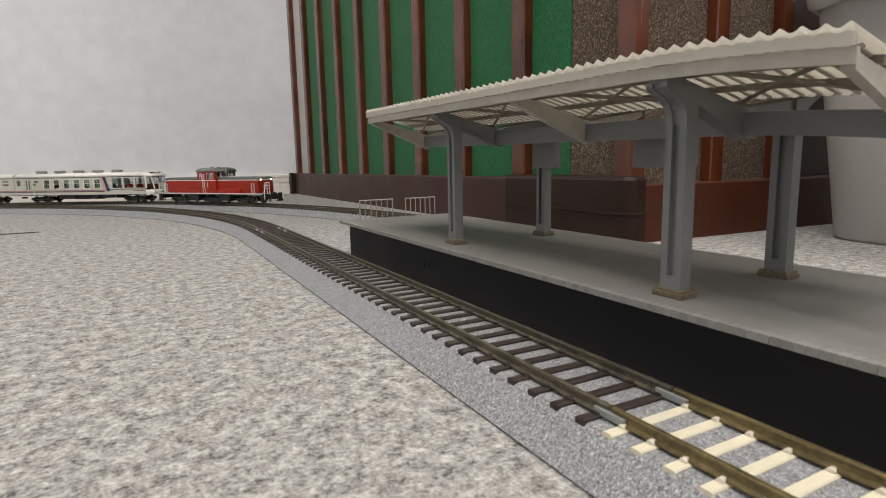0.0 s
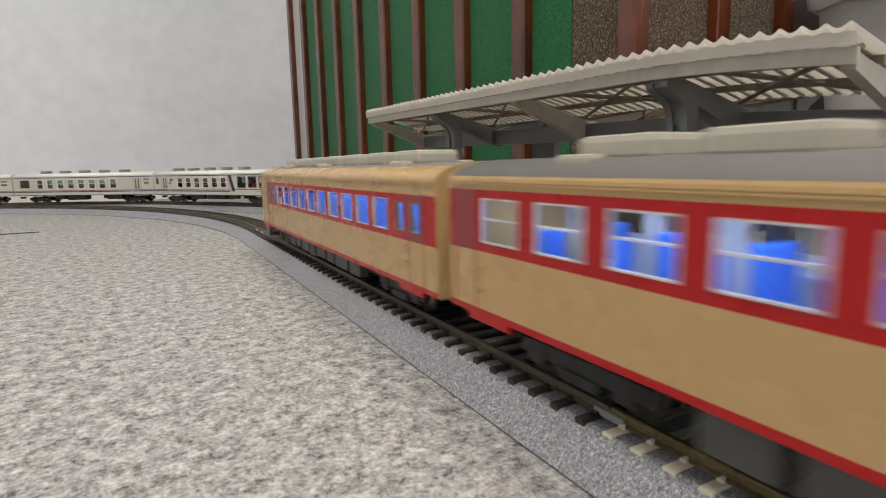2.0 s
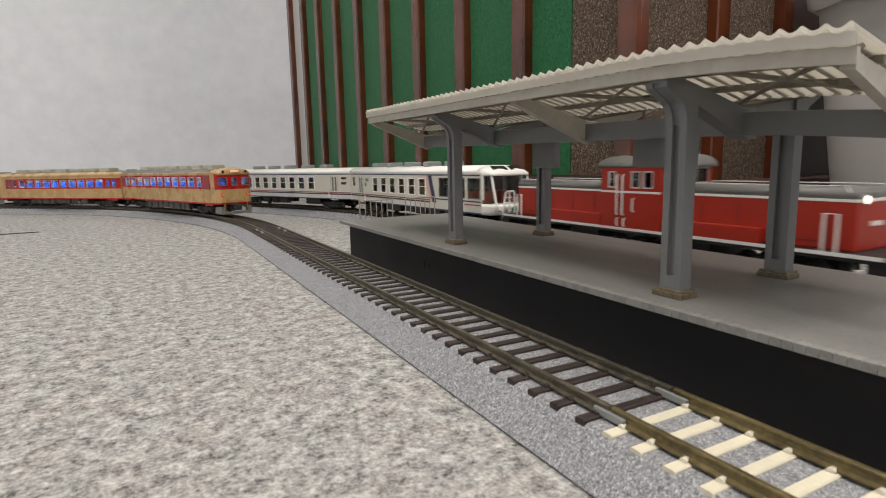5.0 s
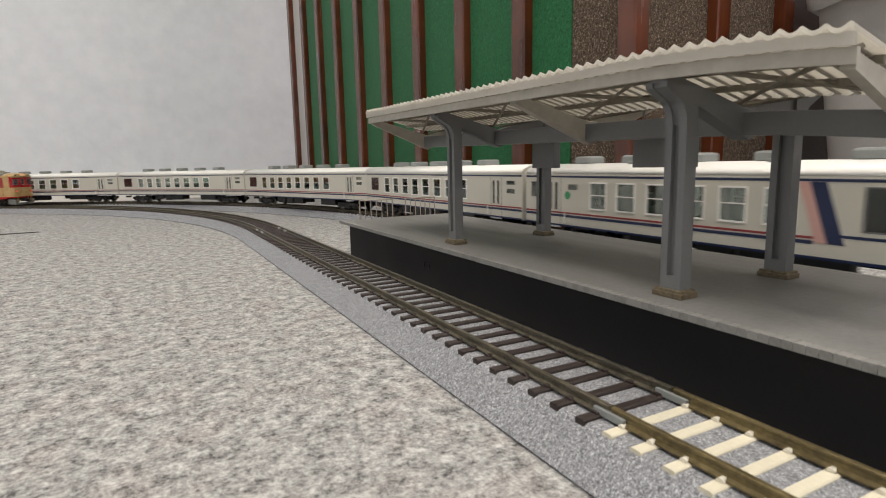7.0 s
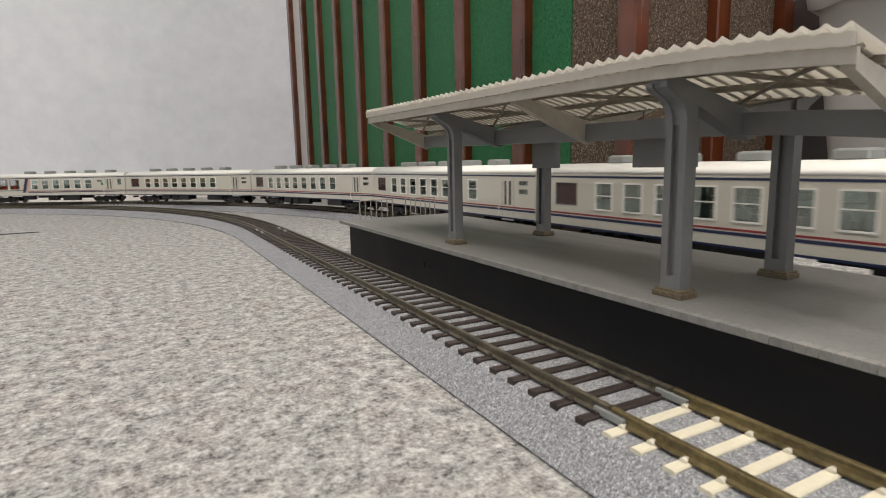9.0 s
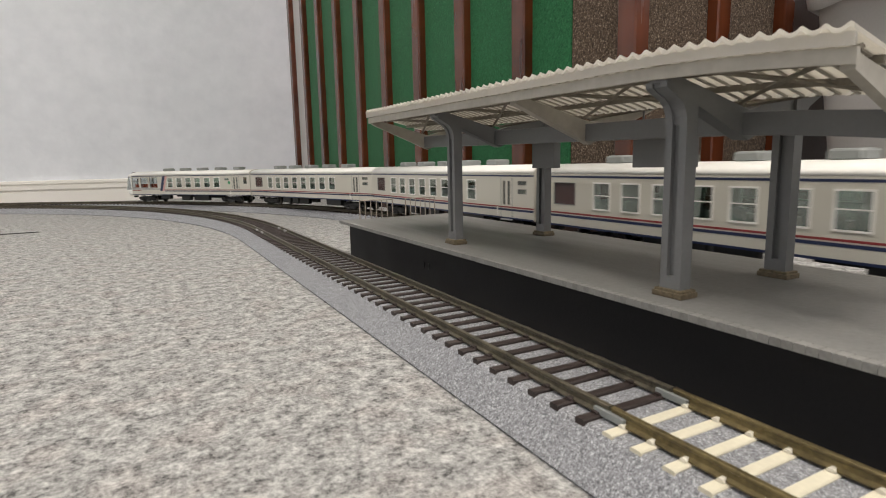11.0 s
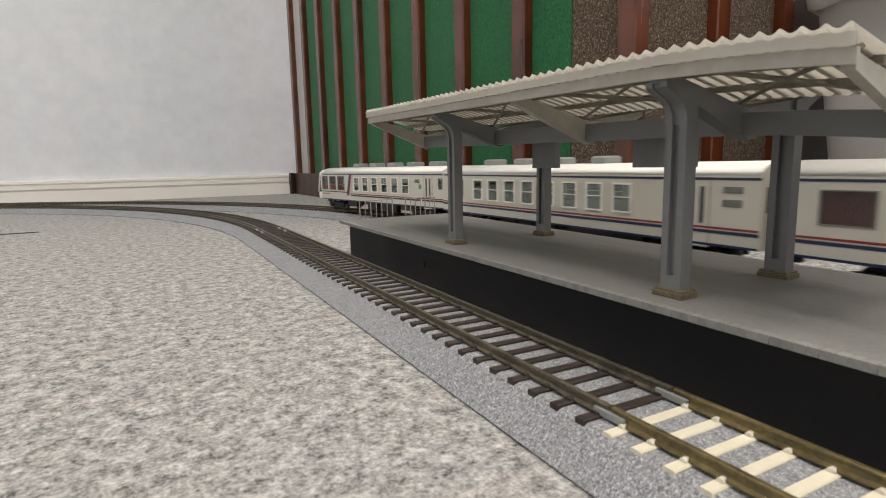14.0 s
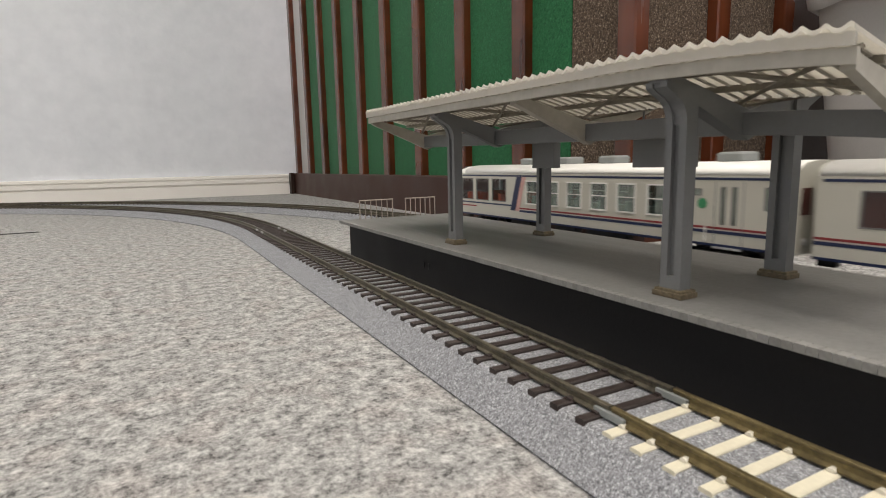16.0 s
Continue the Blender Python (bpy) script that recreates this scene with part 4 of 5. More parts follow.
def coach(name, label, kind, group):
    """White express coach. kind: plain, or end, with an observation end that looks to -y."""
    root = thing(name, label, "railway coach", group)
    L, W = 130.0, 18.1
    z = dict(bot=11.6, belt=26.0, top=38.4, eave=41.0, roof=46.6)
    wz = (22.2, 36.8)
    end = kind == "end"
    front = -L + 16 if end else -L
    if end:
        wins = [(-33.5 + 19.0 * i, -33.5 + 19.0 * i + 12.4, *wz) for i in range(6)]
        big = [(-112.5, -96.5, 22.4, 37.6), (-92.5, -76.0, 22.4, 37.6), (-72.0, -55.0, 22.4, 37.6)]
        holes = big + wins + [(83.5, 91.0, 32.4, 35.4), (100.0, 102.3, 20.8, 36.4), (105.0, 107.3, 20.8, 36.4), (118.5, 124.5, 27.5, 36.5)]
    else:
        wins = [(-84.0 + 19.5 * i, -84.0 + 19.5 * i + 12.4, *wz) for i in range(8)]
        big = [(-116.0, -98.0, 23.8, 36.4)]
        holes = big + wins + [(98.0, 100.3, 20.8, 36.4), (103.0, 105.3, 20.8, 36.4), (114.0, 122.5, 33.8, 36.4), (114.0, 122.5, 28.2, 31.2)]
    holes = sorted(holes)
    lo = 20.6
    for side in (-1, 1):
        x = -W if side < 0 else W - 1
        xo = x if side < 0 else x + 1

        def stripe(nm, ya, yb, za, zb, m, lb, t=0.12):
            bb = bmesh.new()
            xx = xo - t if side < 0 else xo
            box(bb, xx, xx + t, ya, yb, za, zb)
            part(nm, bb, m, root, lb)
        b = bmesh.new()
        box(b, x, x + 1, front, L, z["bot"], lo)
        part("lower_panel", b, M_ivory, root, "ivory lower side")
        b = bmesh.new()
        side_band(b, x, 1, front, L, lo, z["top"], holes)
        part("window_band", b, M_ivory, root, "ivory side with window openings")
        b = bmesh.new()
        box(b, x, x + 1, front, L, z["top"], z["eave"])
        part("upper_panel", b, M_ivory, root)
        stripe("roof_stripe", front + 2, L, z["top"] + 0.7, z["top"] + 1.7, M_navy, "thin navy line under the roof")
        sa = -40 if end else -L
        stripe("red_line", sa, L, 18.8, 19.7, M_redline, "thin red line")
        stripe("blue_line", sa, L, 16.9, 18.2, M_navy, "thin navy line")
        stripe("sill_line", front, L, z["bot"] - 0.05, z["bot"] + 1.0, M_navy, "dark lower edge")
        if end:
            stripe("front_blue_line", front + 1, sa - 6, 20.0, 21.0, M_navy, "thin navy line")
            stripe("front_red_line", front + 1, front + 22, 17.6, 18.5, M_redline, "short red line")
            for nm, off, wdt, m, lb in (("slash", -1.0, 5.6, M_navy, "slanting navy flash"), ("pale_slash", 4.6, 4.0, M_pink, "slanting pale red flash")):
                bb = bmesh.new()
                xx = xo - 0.14 if side < 0 else xo
                ys = -42.2 + off
                prism(bb, [(ys, z["top"] + 0.6), (ys + wdt, z["top"] + 0.6), (ys + wdt - 7.0, 17.4), (ys - 7.0, 17.4)], xx, xx + 0.14, "x")
                part(nm, bb, m, root, lb)
        for h in holes:
            wide = h[1] - h[0] > 5
            if h in wins:
                window(root, side, xo, h, M_pearl, M_green_glass, True, 0.7, 0.4)
            elif h in big:
                window(root, side, xo, h, M_roofgrey, M_glass, False, 0.5)
                if not end:
                    b = bmesh.new()
                    xx = xo + (0.6 if side < 0 else -0.9)
                    box(b, xx, xx + 0.3, h[0] - 0.3, h[1] + 0.3, h[2] - 0.3, h[3] + 0.3)
                    part("curtain", b, M_maroon, root, "drawn maroon curtain")
            else:
                window(root, side, xo, h, M_roofgrey, M_green_glass, False, 0.35)
        # door edges and step
        dy = (97.5, 110.0) if end else (95.5, 108.0)
        b = bmesh.new()
        xx = xo - 0.12 if side < 0 else xo
        for ya in dy:
            box(b, xx, xx + 0.12, ya - 0.2, ya + 0.2, z["bot"] + 1.2, z["top"])
        part("door", b, M_acgrey, root, "folding door joint")
        b = bmesh.new()
        xx = xo - 0.9 if side < 0 else xo - 0.4
        box(b, xx, xx + 1.3, dy[0], dy[1], z["bot"] - 0.9, z["bot"] - 0.1, 0.1)
        part("door_step", b, M_silver, root, "bright metal door step")
        b = bmesh.new()
        xx = xo - 0.5 if side < 0 else xo
        ye = dy[0] - 4
        rod(b, [(xx + 0.2, ye, 13.5), (xx + 0.2, ye, 19.5)], 0.35)
        part("grab_rail", b, M_pearl, root)
        if end:
            b = bmesh.new()
            xx = xo - 0.15 if side < 0 else xo
            prism(b, [(91.5 + 2.3 * math.cos(k * math.pi / 6), 29.2 + 2.3 * math.sin(k * math.pi / 6)) for k in range(12)], xx, xx + 0.15, "x")
            part("emblem", b, M_emblem, root, "round plain green emblem")
    ar = arch(2 * W, z["eave"], z["roof"], power=2.5)
    b = bmesh.new()
    prism(b, ar, front + (6 if end else 0), L, "y")
    part("roof", b, M_pearl, root, "smooth white roof", True)
    ends = [(L - 0.6, L + 0.4)] + ([] if end else [(-L - 0.4, -L + 0.6)])
    for ya, yb in ends:
        b = bmesh.new()
        prism(b, [(W - 0.2, z["bot"]), (-W + 0.2, z["bot"])] + list(reversed(ar)), ya, yb, "y")
        part("end_wall", b, M_ivory, root)
        b = bmesh.new()
        y2 = yb if yb > 0 else ya - 3.0
        box(b, -7.2, 7.2, y2, y2 + 3.0, 12.4, 37, 0.8)
        part("gangway", b, M_acgrey, root, "grey gangway bellows")
        yo = (yb, yb + 0.2) if yb > 0 else (ya - 0.2, ya)
        for xs in (-12.2, 12.2):
            b = bmesh.new()
            box(b, xs - 3.0, xs + 3.0, yo[0], yo[1], 26.5, 36.5, 0)
            part("end_window", b, M_maroon, root, "brown-shaded end window")
            b = bmesh.new()
            cyl(b, (xs, yo[0] - 0.6, 16.5), (xs, yo[1] + 0.6, 16.5), 1.3, 12)
            part("marker_light", b, M_silver, root, "unlit marker light", True)
    if end:
        # raked observation front
        yb = front
        rings = []
        for y_, sx, zt in ((yb + 6, 1, 1.0), (yb + 1, 0.995, 0.97), (yb - 4, 0.97, 0.82), (yb - 8, 0.93, 0.58), (yb - 10.5, 0.88, 0.34)):
            top = [(p[0] * sx, y_, z["eave"] - 1.2 + (p[1] - z["eave"] + 1.2) * zt) for p in ar]
            rings.append(top + [(-W * sx, y_, z["eave"] - 2.0), (W * sx, y_, z["eave"] - 2.0)])
        b = bmesh.new()
        loft(b, rings)
        part("front_roof", b, M_pearl, root, "white rounded front roof", True)
        for side in (-1, 1):
            b = bmesh.new()
            s_ = side
            prism(b, [(s_ * 1.2, yb - 9.2), (s_ * 13.0, yb - 7.0), (s_ * 12.2, yb - 2.2), (s_ * 1.2, yb - 4.4)], 0, 0.3, "z")
            for v in b.verts:
                k = (v.co.y - (yb - 9.2)) / 5.0
                v.co.z += z["eave"] + 2.0 + 2.7 * k - 0.006 * v.co.x ** 2
            part("roof_light", b, M_lens, root, "dark skylight window")
        # pillars, windscreen
        for x0, pw_ in ((-16.4, 1.2), (-0.2, 0.4), (15.2, 1.2)):
            b = bmesh.new()
            loft(b, [[(x0 + dx * pw_ / 1.2, yb + o - 10.2 + dy, zz) for dx, dy in ((0, 0), (1.2, 0), (1.2, 1.4), (0, 1.4))] for zz, o in ((19.0, -5.0), (z["eave"] - 1.6, 0.8))])
            part("front_pillar", b, M_pearl if abs(x0) > 2 else M_dark, root)
        for xa, xb in ((-15.4, -0.5), (0.5, 15.4)):
            b = bmesh.new()
            loft(b, [[(xa, yb + o - 9.6, zz), (xb, yb + o - 9.6, zz), (xb, yb + o - 9.3, zz), (xa, yb + o - 9.3, zz)] for zz, o in ((19.0, -4.8), (z["eave"] - 1.8, 0.9))])
            w = part("windscreen", b, M_glass, root, "large raked front pane")
            w.visible_shadow = False
        for side in (-1, 1):
            b = bmesh.new()
            xs_ = sorted((side * 17.2, side * 17.45))
            prism(b, [(yb, 19.2), (yb, 39.5), (yb - 8.0, 39.5), (yb - 13.2, 19.2)], xs_[0], xs_[1], "x")
            w = part("side_screen", b, M_glass, root, "corner side pane")
            w.visible_shadow = False
            b = bmesh.new()
            xs_ = sorted((side * 16.9, side * 18.0))
            prism(b, [(yb + 0.2, 22), (yb + 0.2, 41), (yb - 1.6, 41), (yb - 1.6, 22)], xs_[0], xs_[1], "x")
            part("corner_post", b, M_pearl, root)
        # nose under the windows
        rg = []
        for zz, out in ((z["bot"], 11.6), (z["bot"] + 2, 13.6), (17.0, 14.6), (19.2, 14.2)):
            pts = []
            for k in range(9):
                a = math.pi * k / 8
                c_ = math.cos(a)
                pts.append((-W * math.copysign(abs(c_) ** 0.45, c_), yb - out * abs(math.sin(a)) ** 0.45, zz))
            rg.append(pts + [(W, yb + 0.5, zz), (-W, yb + 0.5, zz)])
        b = bmesh.new()
        loft(b, rg)
        part("nose", b, M_pearl, root, "white rounded nose", True)
        for xs in (-11.5, 11.5):
            b = bmesh.new()
            cyl(b, (xs, yb - 15.0, 15.4), (xs, yb - 12.0, 15.4), 1.5, 16)
            part("marker_light", b, M_silver, root, "unlit marker light", True)
        b = bmesh.new()
        prism(b, [(2.2 * math.cos(k * math.pi / 6), 15.6 + 2.0 * math.sin(k * math.pi / 6)) for k in range(12)], yb - 14.85, yb - 13.4, "y")
        part("front_emblem", b, M_emblem, root, "plain green emblem")
        seats(root, M_seatred, -108, -56, 13.5, top=24.0)
    seats(root, M_seatgrey, -30 if end else -84, 78 if end else 68, 19.0, top=24.0)
    b = bmesh.new()
    box(b, -W + 1.05, W - 1.05, front, L - 0.7, z["bot"] + 0.3, 14.2)
    part("floor_pan", b, M_dark, root)
    b = bmesh.new()
    box(b, -2, 2, L, L + 5, 6.4, 9.4, 0.5)
    part("coupler", b, M_dark, root, "black coupler")
    b = bmesh.new()
    yy = -L if not end else -L + 1
    box(b, -2, 2, yy - 5, yy, 6.4, 9.4, 0.5)
    part("coupler", b, M_dark, root, "black coupler")
    for yb_ in (-88, 88):
        bogie(root, yb_)
    rnd = random.Random(11 if end else 7)
    y = -52.0
    while y < 48:
        l = rnd.uniform(12, 30)
        for side in (-1, 1):
            if rnd.random() < 0.75:
                b = bmesh.new()
                box(b, side * 13.5 - 2.5, side * 13.5 + 2.5, y, y + l, rnd.uniform(4.0, 7.5), z["bot"] + 0.3, 0.5)
                part("equipment_box", b, M_dark, root, "black underfloor box")
        y += l + rnd.uniform(2, 9)
    ac = [-56 + 36 * i for i in range(5)] if end else [-88 + 37 * i for i in range(5)]
    for i, y0 in enumerate(ac):
        b = bmesh.new()
        loft(b, [[(sx * (6.4 - q), y0 + 6 + sy * (6.2 - q), zz) for sx, sy in ((-1, -0.8), (-0.8, -1), (0.8, -1), (1, -0.8), (1, 0.8), (0.8, 1), (-0.8, 1), (-1, 0.8))]
                 for q, zz in ((0.9, 45.6), (0.9, 46.7), (0, 46.8), (0, 49.6), (0.5, 50.3), (1.6, 50.6))])
        part("roof_unit", b, M_acgrey, root, "grey rooftop air-conditioning unit")
        if i % 2:
            b = bmesh.new()
            box(b, -10.5, -5.0, y0 - 4.5, y0 + 3.5, 45.0, 47.6, 0.8)
            part("ventilator", b, M_acgrey, root, "grey roof ventilator")
    return root


def locomotive():
    root = thing("diesel_locomotive", "red centre-cab diesel locomotive with grey hoods and white lines", "locomotive")
    L = 110.0
    b = bmesh.new()
    box(b, -17.5, 17.5, -L, L, 12.0, 14.6, 0.3)
    part("frame", b, M_dark, root, "black running board")
    for side in (-1, 1):
        b = bmesh.new()
        x0, x1 = sorted((side * 17.4, side * 17.75))
        box(b, x0, x1, -L + 1, L - 1, 13.4, 14.7)
        part("sill_line", b, M_whiteline, root, "white sill line")
    for s in (-1, 1):
        y0, y1 = (-L + 12, -19) if s < 0 else (19, L - 12)
        W = 13.4
        b = bmesh.new()
        box(b, -W, W, y0, y1, 14.6, 32.6, 0.9)
        part("hood", b, M_locored, root, "red engine hood")
        b = bmesh.new()
        ar = arch(2 * W - 0.2, 32.8, 36.8, n=20, power=5.0)
        prism(b, ar, y0 + 0.4, y1, "y")
        part("hood_top", b, M_locogrey, root, "grey hood top", True)
        b = bmesh.new()
        box(b, -W - 0.12, W + 0.12, y0 - 0.12, y1, 32.0, 33.0)
        part("hood_line", b, M_whiteline, root, "white line round the hood")
        # plate on the nose and panel seams on the sides
        b = bmesh.new()
        ye = y0 if s < 0 else y1
        box(b, -4, 4, min(ye, ye + s * 0.25), max(ye, ye + s * 0.25), 23.4, 25.0)
        part("nose_plate", b, M_whiteline, root, "plain white bar on the nose")
        for side in (-1, 1):
            for k in range(4):
                yk = y0 + 9 + k * 17
                b = bmesh.new()
                xo = side * W
                xx = sorted((xo, xo + side * 0.15))
                box(b, xx[0], xx[1], yk, yk + 0.35, 16, 30)
                box(b, xx[0], xx[1], yk + 3, yk + 11, 17.5, 17.8)
                part("hood_seam", b, M_maroon, root)
            b = bmesh.new()
            xt = sorted((side * W, side * 17.3))
            yt = (-66, -20) if s < 0 else (20, 66)
            box(b, xt[0], xt[1], yt[0], yt[1], 14.6, 20.6, 0.4)
            part("side_tank", b, M_locored, root, "red side tank beside the hood")
            b = bmesh.new()
            rod(b, [(side * (W - 0.6), y0 + 3, 35.2), (side * (W - 0.6), y0 + 4, 37.4), (side * (W - 0.6), y1 - 4, 37.4), (side * (W - 0.6), y1 - 3, 35.2)], 0.32, 6)
            part("hood_rail", b, M_silver, root, "thin bright rail along the hood top")
            # headlights
            b = bmesh.new()
            xh = side * 9.0
            yh = ye
            cyl(b, (xh, yh - s * 3, 32.8), (xh, yh + s * 0.6, 32.8), 2.0, 16)
            hl = part("headlight", b, M_locogrey, root, "round headlight", True)
            b = bmesh.new()
            cyl(b, (xh, yh + s * 0.55, 32.8), (xh, yh + s * 0.85, 32.8), 1.45, 16)
            part("headlight_lens", b, M_head if s < 0 else M_lens, hl, "glowing lens" if s < 0 else "unlit lens", True)
            # handrails at the corner
            b = bmesh.new()
            xk, yk = side * 16.4, s * (L + 1.6)
            rod(b, [(xk, yk, 7), (xk, yk, 15), (xk * 0.84, yk, 28.4), (xk * 0.78, yk, 29), (xk * 0.46, yk, 29), (xk * 0.42, yk, 28.2), (xk * 0.42, yk, 13)], 0.62, 6)
            rod(b, [(xk * 0.66, yk, 29), (xk * 0.66, yk, 14)], 0.5, 6)
            rod(b, [(xk * 0.9, yk, 21.5), (xk * 0.55, yk, 21.5)], 0.45, 6)
            rod(b, [(xk * 0.88, yk, 25), (xk * 0.55, yk, 25)], 0.45, 6)
            part("handrail", b, M_whiteline, root, "white tubular handrail")
            b = bmesh.new()
            yr = s * (L - 16)
            rod(b, [(side * 17.2, yr, 14), (side * 17.2, yr, 28), (side * 17.2, yr - s * 4.5, 28), (side * 17.2, yr - s * 4.5, 14)], 0.5, 6)
            part("handrail", b, M_whiteline, root, "white tubular handrail")
            b = bmesh.new()
            xs2 = sorted((side * 12.5, side * 17))
            box(b, xs2[0], xs2[1], min(yk, yk - s * 8), max(yk, yk - s * 8), 3.0, 4.0)
            box(b, xs2[0], xs2[1], min(yk, yk - s * 8), max(yk, yk - s * 8), 7.4, 8.4)
            box(b, side * 16.6 - 0.4, side * 16.6 + 0.4, min(yk, yk - s * 8), max(yk, yk - s * 8), 3.0, 12.4)
            part("step", b, M_dark, root, "black shunter steps")
        b = bmesh.new()
        ye2 = s * L
        box(b, -17, 17, min(ye2, ye2 + s * 1.2), max(ye2, ye2 + s * 1.2), 6.4, 14.4, 0.3)
        part("buffer_beam", b, M_dark, root, "black buffer beam")
        b = bmesh.new()
        box(b, -2.4, 2.4, min(ye2, ye2 + s * 7), max(ye2, ye2 + s * 7), 6.6, 10.4, 0.7)
        for xx in (-9, -6, 6, 9):
            rod(b, [(xx, ye2 + s * 1, 10), (xx, ye2 + s * 3.0, 7), (xx * 1.05, ye2 + s * 2, 3.5)], 0.7, 6)
        part("coupler", b, M_dark, root, "black coupler and brake hoses")
    # cab
    W = 17.6
    for side in (-1, 1):
        x = -W if side < 0 else W - 1
        b = bmesh.new()
        side_band(b, x, 1, -19, 19, 14.6, 44.2, [(-14.5, -8.5, 34.4, 42.6), (-7.0, -1.0, 34.4, 42.6), (9.0, 14.0, 34.4, 42.6)])
        part("cab_side", b, M_locored, root, "red cab side")
        xo = x if side < 0 else x + 1
        for h in ((-14.5, -8.5, 34.4, 42.6), (-7.0, -1.0, 34.4, 42.6), (9.0, 14.0, 34.4, 42.6)):
            window(root, side, xo, h, M_silver, M_glass, False, 0.6)
        b = bmesh.new()
        xx = xo - 0.13 if side < 0 else xo
        box(b, xx, xx + 0.13, -19, 19, 32.0, 33.0)
        part("cab_line", b, M_whiteline, root, "white line")
        b = bmesh.new()
        xr = xo - 0.9 if side < 0 else xo + 0.9
        for yr in (3.6, 7.2):
            rod(b, [(xo, yr, 21), (xr, yr, 21.4), (xr, yr, 40.6), (xo, yr, 41)], 0.5, 6)
        part("handrail", b, M_whiteline, root, "white door handrails")
        b = bmesh.new()
        rod(b, [(xo, -3, 29.5), (xr, -3, 29.3), (xr, -3, 23.5), (xo, -3, 23)], 0.45, 6)
        for yr in (2.5, 7):
            rod(b, [(xo, yr, 15.5), (xr, yr, 15.7), (xr, yr, 19.2), (xo, yr, 19.4)], 0.45, 6)
        part("grab_rail", b, M_whiteline, root, "short white grab rails")
    ar = arch(2 * W, 44.2, 50.2, power=2.3)
    for s in (-1, 1):
        ya, yb = (-19, -18) if s < 0 else (18, 19)
        b = bmesh.new()
        box(b, -W + 1, W - 1, ya, yb, 14.6, 36.6)
        prism(b, [(W - 1.2, 43.6), (-W + 1.2, 43.6)] + [(p[0] * 0.94, p[1] - 0.8) for p in reversed(ar)], ya, yb, "y")
        for xa, xb in ((-W + 1, -W + 3), (-3.2, 3.2), (W - 3, W - 1)):
            box(b, xa, xb, ya, yb, 36.6, 43.6)
        part("cab_end", b, M_locored, root, "red cab end")
        for xa, xb in ((-W + 2.6, -2.8), (2.8, W - 2.6)):
            b = bmesh.new()
            y_ = ya - 0.25 if s < 0 else yb
            for (p, q, r_, t_) in ((xa, xb, 36.2, 37.1), (xa, xb, 43.2, 44.1), (xa, xa + 0.9, 37.1, 43.2), (xb - 0.9, xb, 37.1, 43.2)):
                box(b, p, q, y_, y_ + 0.25, r_, t_)
            wf = part("cab_window", b, M_acgrey, root, "pale cab window frame")
            b = bmesh.new()
            box(b, xa, xb, (ya + yb) / 2 - 0.1, (ya + yb) / 2 + 0.1, 36.6, 43.6)
            part("pane", b, M_glass, wf).visible_shadow = False
        b = bmesh.new()
        cyl(b, (0, s * 21.5, 33), (0, s * 21.5, 50.4), 2.3, 14)
        part("exhaust_stack", b, M_locogrey, root, "grey exhaust stack", True)
    b = bmesh.new()
    prism(b, ar, -22, 22, "y")
    part("cab_roof", b, M_locogrey, root, "grey arched cab roof", True)
    b = bmesh.new()
    for y0 in (-6, 8):
        cyl(b, (0, y0, 49.6), (0, y0, 51.4), 2.4, 14)
    part("roof_vent", b, M_locogrey, root, "round roof ventilators", True)
    b = bmesh.new()
    box(b, -W + 1, W - 1, -18, 18, 14.8, 30)
    part("cab_floor", b, M_dark, root)
    for y in (-70, 0, 70):
        bogie(root, y)
    b = bmesh.new()
    box(b, -16, 16, -44, -22, 4, 12.0, 0.8)
    part("fuel_tank", b, M_dark, root, "black fuel tank")
    b = bmesh.new()
    box(b, -16, 16, 22, 44, 4, 12.0, 0.8)
    part("fuel_tank", b, M_dark, root, "black fuel tank")
    return root


# ------------------------------------------------------------------ bin and clutter
def build_bin():
    root = thing("waste_bin", "pale grey tapered plastic waste bin on the carpet", "waste bin", "", pose(0.511, 0.119, 0.0, 0, 0, -9))
    def ring(h, r, z):
        pts = []
        for k in range(32):
            a = 2 * math.pi * k / 32
            c_, s_ = math.cos(a), math.sin(a)
            pts.append((math.copysign(abs(c_) ** 0.3, c_) * (h + r), math.copysign(abs(s_) ** 0.3, s_) * (h + r), z))
        return pts
    b = bmesh.new()
    loft(b, [ring(96, 0, 0), ring(97, 1, 3), ring(97, 11, 100), ring(97, 19, 188), ring(97, 23, 190), ring(97, 23, 197), ring(97, 17, 197), ring(94, 0, 6)])
    part("body", b, M_bin, root, "", True)
    b = bmesh.new()
    loft(b, [ring(97, 23.6, 198), ring(97, 24.5, 188), ring(97, 24.0, 173), ring(97, 21.5, 160), ring(97, 20.6, 161), ring(97, 23.2, 188)], cap=False)
    for v in b.verts:
        v.co += Vector((1, 1, 0)) * 1.6 * noise.noise(v.co * 0.06) + Vector((0, 0, 7)) * noise.noise(v.co * 0.03)
    part("liner", b, M_bag, root, "crumpled white bag edge", True)
    b = bmesh.new()
    rod(b, [(-119, 60 + 30 * math.cos(a), 180 + 22 * math.sin(a)) for a in [math.pi * k / 10 + math.pi for k in range(11)]], 2.2, 8)
    part("handle", b, M_black, root, "black carrying handle")


def build_cable():
    b = bmesh.new()
    pts = [(-330 + 13.6 * i, 618 + 3.6 * i + 5 * math.sin(i * 0.6), 0.6) for i in range(18)]
    rod(b, pts, 0.45, 8)
    tagged(part("cable", b, M_black, None, "", True), "thin black feeder cable lying on the carpet", "cable")


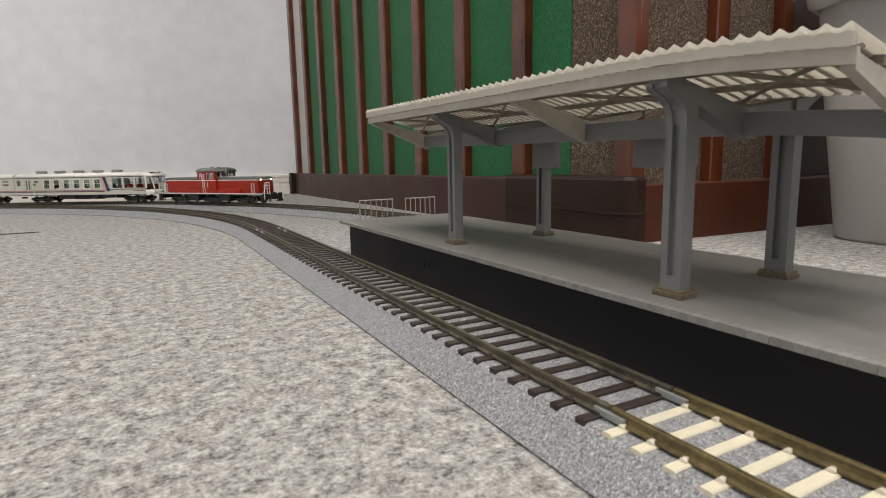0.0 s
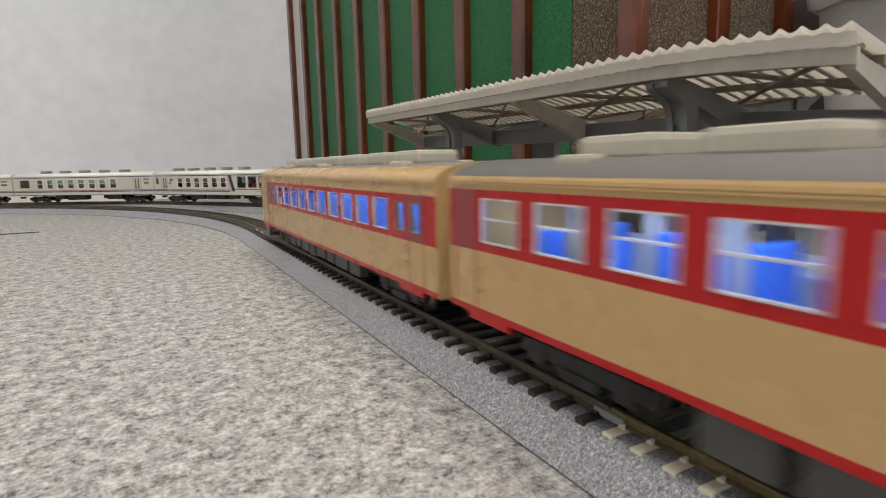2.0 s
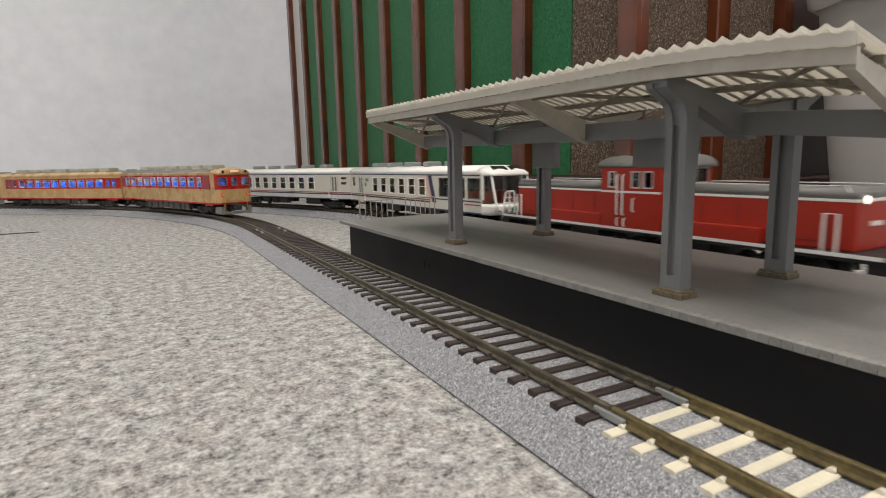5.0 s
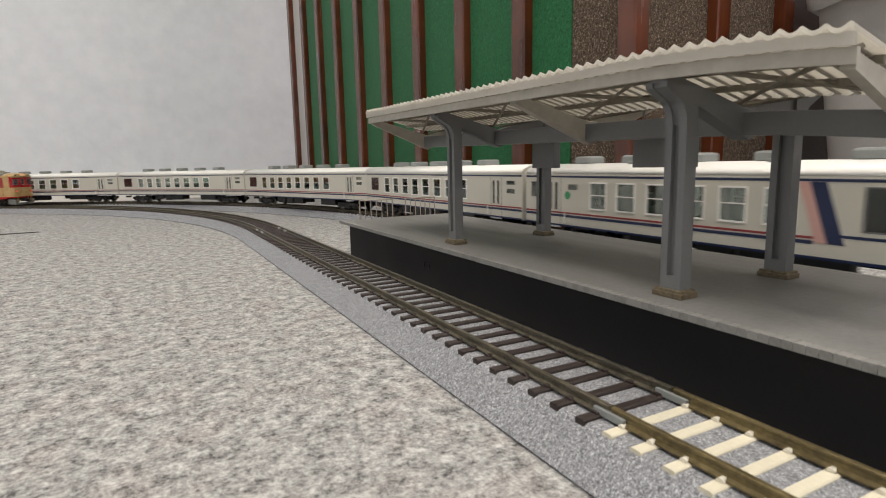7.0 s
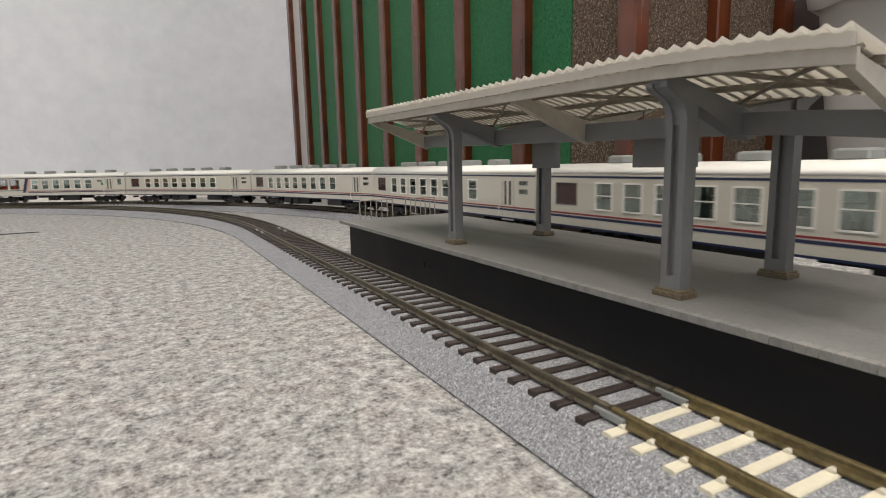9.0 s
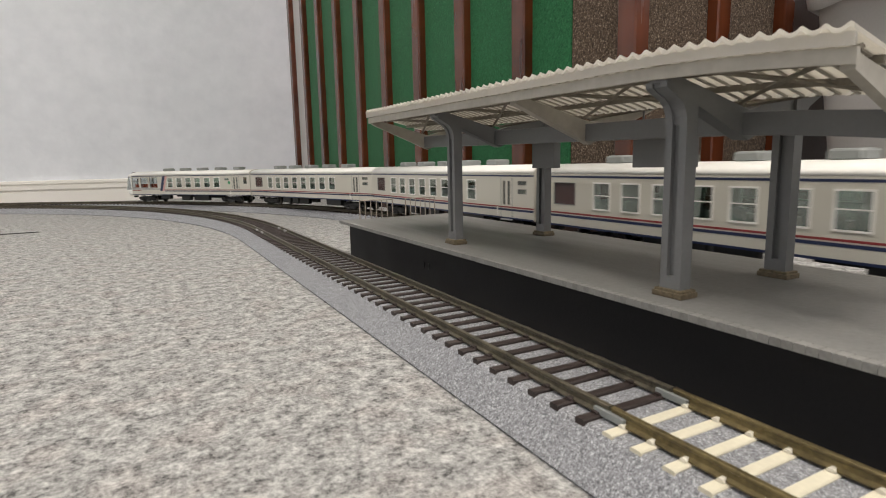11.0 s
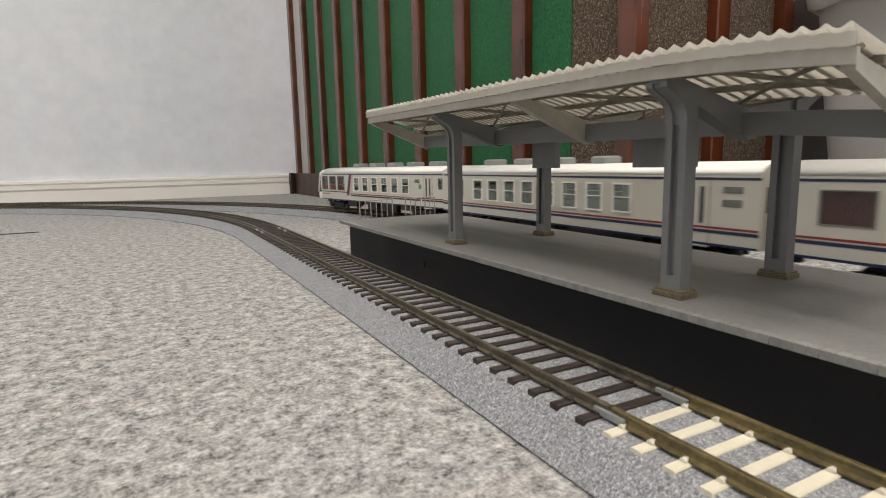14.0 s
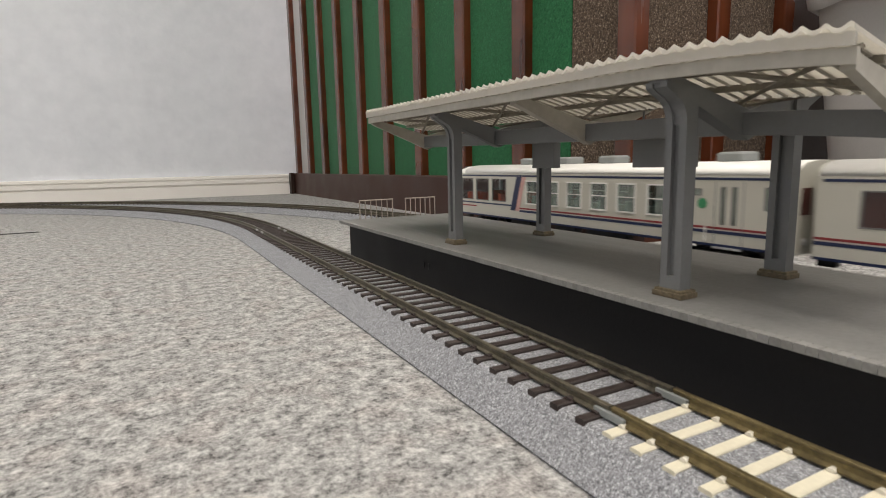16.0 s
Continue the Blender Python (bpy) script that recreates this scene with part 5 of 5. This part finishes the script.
def build_joiners(root):
    for s in (-20, 2, 76.0 - INNER[1]):
        for side in (-1, 1):
            p, a = on_track(INNER, s, side * 8.85)
            b = bmesh.new()
            box(b, -1.15, 1.15, -4, 4, RAIL - 2.6, RAIL - 1.1, 0.2)
            ob = part("rail_joiner", b, M_silver if s > -30 else M_acgrey, root, "bright metal rail joiner")
            ob.matrix_basis = Matrix.Translation((p.x * MM, p.y * MM, 0)) @ Matrix.Rotation(a, 4, "Z")


build_room()
ceiling_lamps(M_lamp, M_white)
build_bin()
build_cable()
track_in = build_track(INNER, -1120, 3450, 76.0, "curving model railway track beside the platform on grey foam")
track_out = build_track(OUTER, -1920, 2320, -2500.0, "model railway track curving behind the platform on grey foam")
platform = build_platform()
build_fence(126, 150)
build_fence(160, 183)
build_canopy()

GROUP_W, GROUP_K = "white excursion train", "two-car railcar train"
lead_car = railcar("diesel_railcar", "cream and red diesel railcar with lit blue interior", GROUP_K)
tail_car = railcar("diesel_railcar", "cream and red diesel railcar with red tail lights and lit interior", GROUP_K, True)
loco = locomotive()
first_coach = coach("observation_coach", "white observation coach with a raked glass end", "end", GROUP_W)
last_coach = copy_thing(first_coach, pose(0, 0, 0))
mid = coach("passenger_coach", "white passenger coach with red and navy lines", "plain", GROUP_W)
coaches = [mid] + [copy_thing(mid, pose(0, 0, 0)) for _ in range(3)]

build_joiners(track_in)
platform_stones(platform)
sleepers(track_in, INNER, -520 - 6.95 * 85, 3440, 76.5, 230)
sleepers(track_out, OUTER, -515 - 7.9 * 175, 2310, -2500.0, 250)


# ------------------------------------------------------------------ what moves
def ride(tr, s, half, back=False, off=0.0):
    """Pose of a vehicle whose middle is at s, carried by two bogies."""
    a, _ = on_track(tr, s - half, off)
    c, _ = on_track(tr, s + half, off)
    d = c - a
    p = (a + c) / 2 * MM
    return pose(p.x, p.y, RAIL * MM, 0, 0, math.degrees(math.atan2(-d.x, d.y)) + (180 if back else 0))


PIT, LOCO = 267.0, 236.0
TIMES = [0.25 * i for i in range(65)]
K_T, K_S = [0, 0.8, 1.0, 1.5, 2.0, 2.5, 3.0, 3.5, 4.0, 7.0, 16.0], [4, 4, -1, -9, -15, -15, -13, -15, -15, 0, 0]
W_T, W_S = [0, 1.5, 2.5, 3.5, 4.0, 6.5, 7.5, 8.5, 9.2, 12.0, 14.0, 16.0], [4, 15, 20, 19, 20, -15, -17, -20, -19, 0, -1, -3]


def k_front(t):
    return -183.0 + 246.0 * (t - 1.5) + float(np.interp(t, K_T, K_S))


def w_front(t):
    return 361.0 - 139.0 * t + float(np.interp(t, W_T, W_S))


def motions():
    walk(lead_car, [(t, ride(INNER, k_front(t) - 131.0, 88, True, 1.0)) for t in TIMES])
    walk(tail_car, [(t, ride(INNER, k_front(t) - 131.0 - 266.0, 88, False, 1.0)) for t in TIMES])
    walk(loco, [(t, ride(OUTER, w_front(t) + 116.0, 70)) for t in TIMES])
    walk(first_coach, [(t, ride(OUTER, w_front(t) + LOCO + 133, 88)) for t in TIMES])
    for i, c in enumerate(coaches):
        walk(c, [(t, ride(OUTER, w_front(t) + LOCO + 133 + PIT * (i + 1), 88, True)) for t in TIMES])
    walk(last_coach, [(t, ride(OUTER, w_front(t) + LOCO + 133 + PIT * 5, 88, True)) for t in TIMES])


motions()
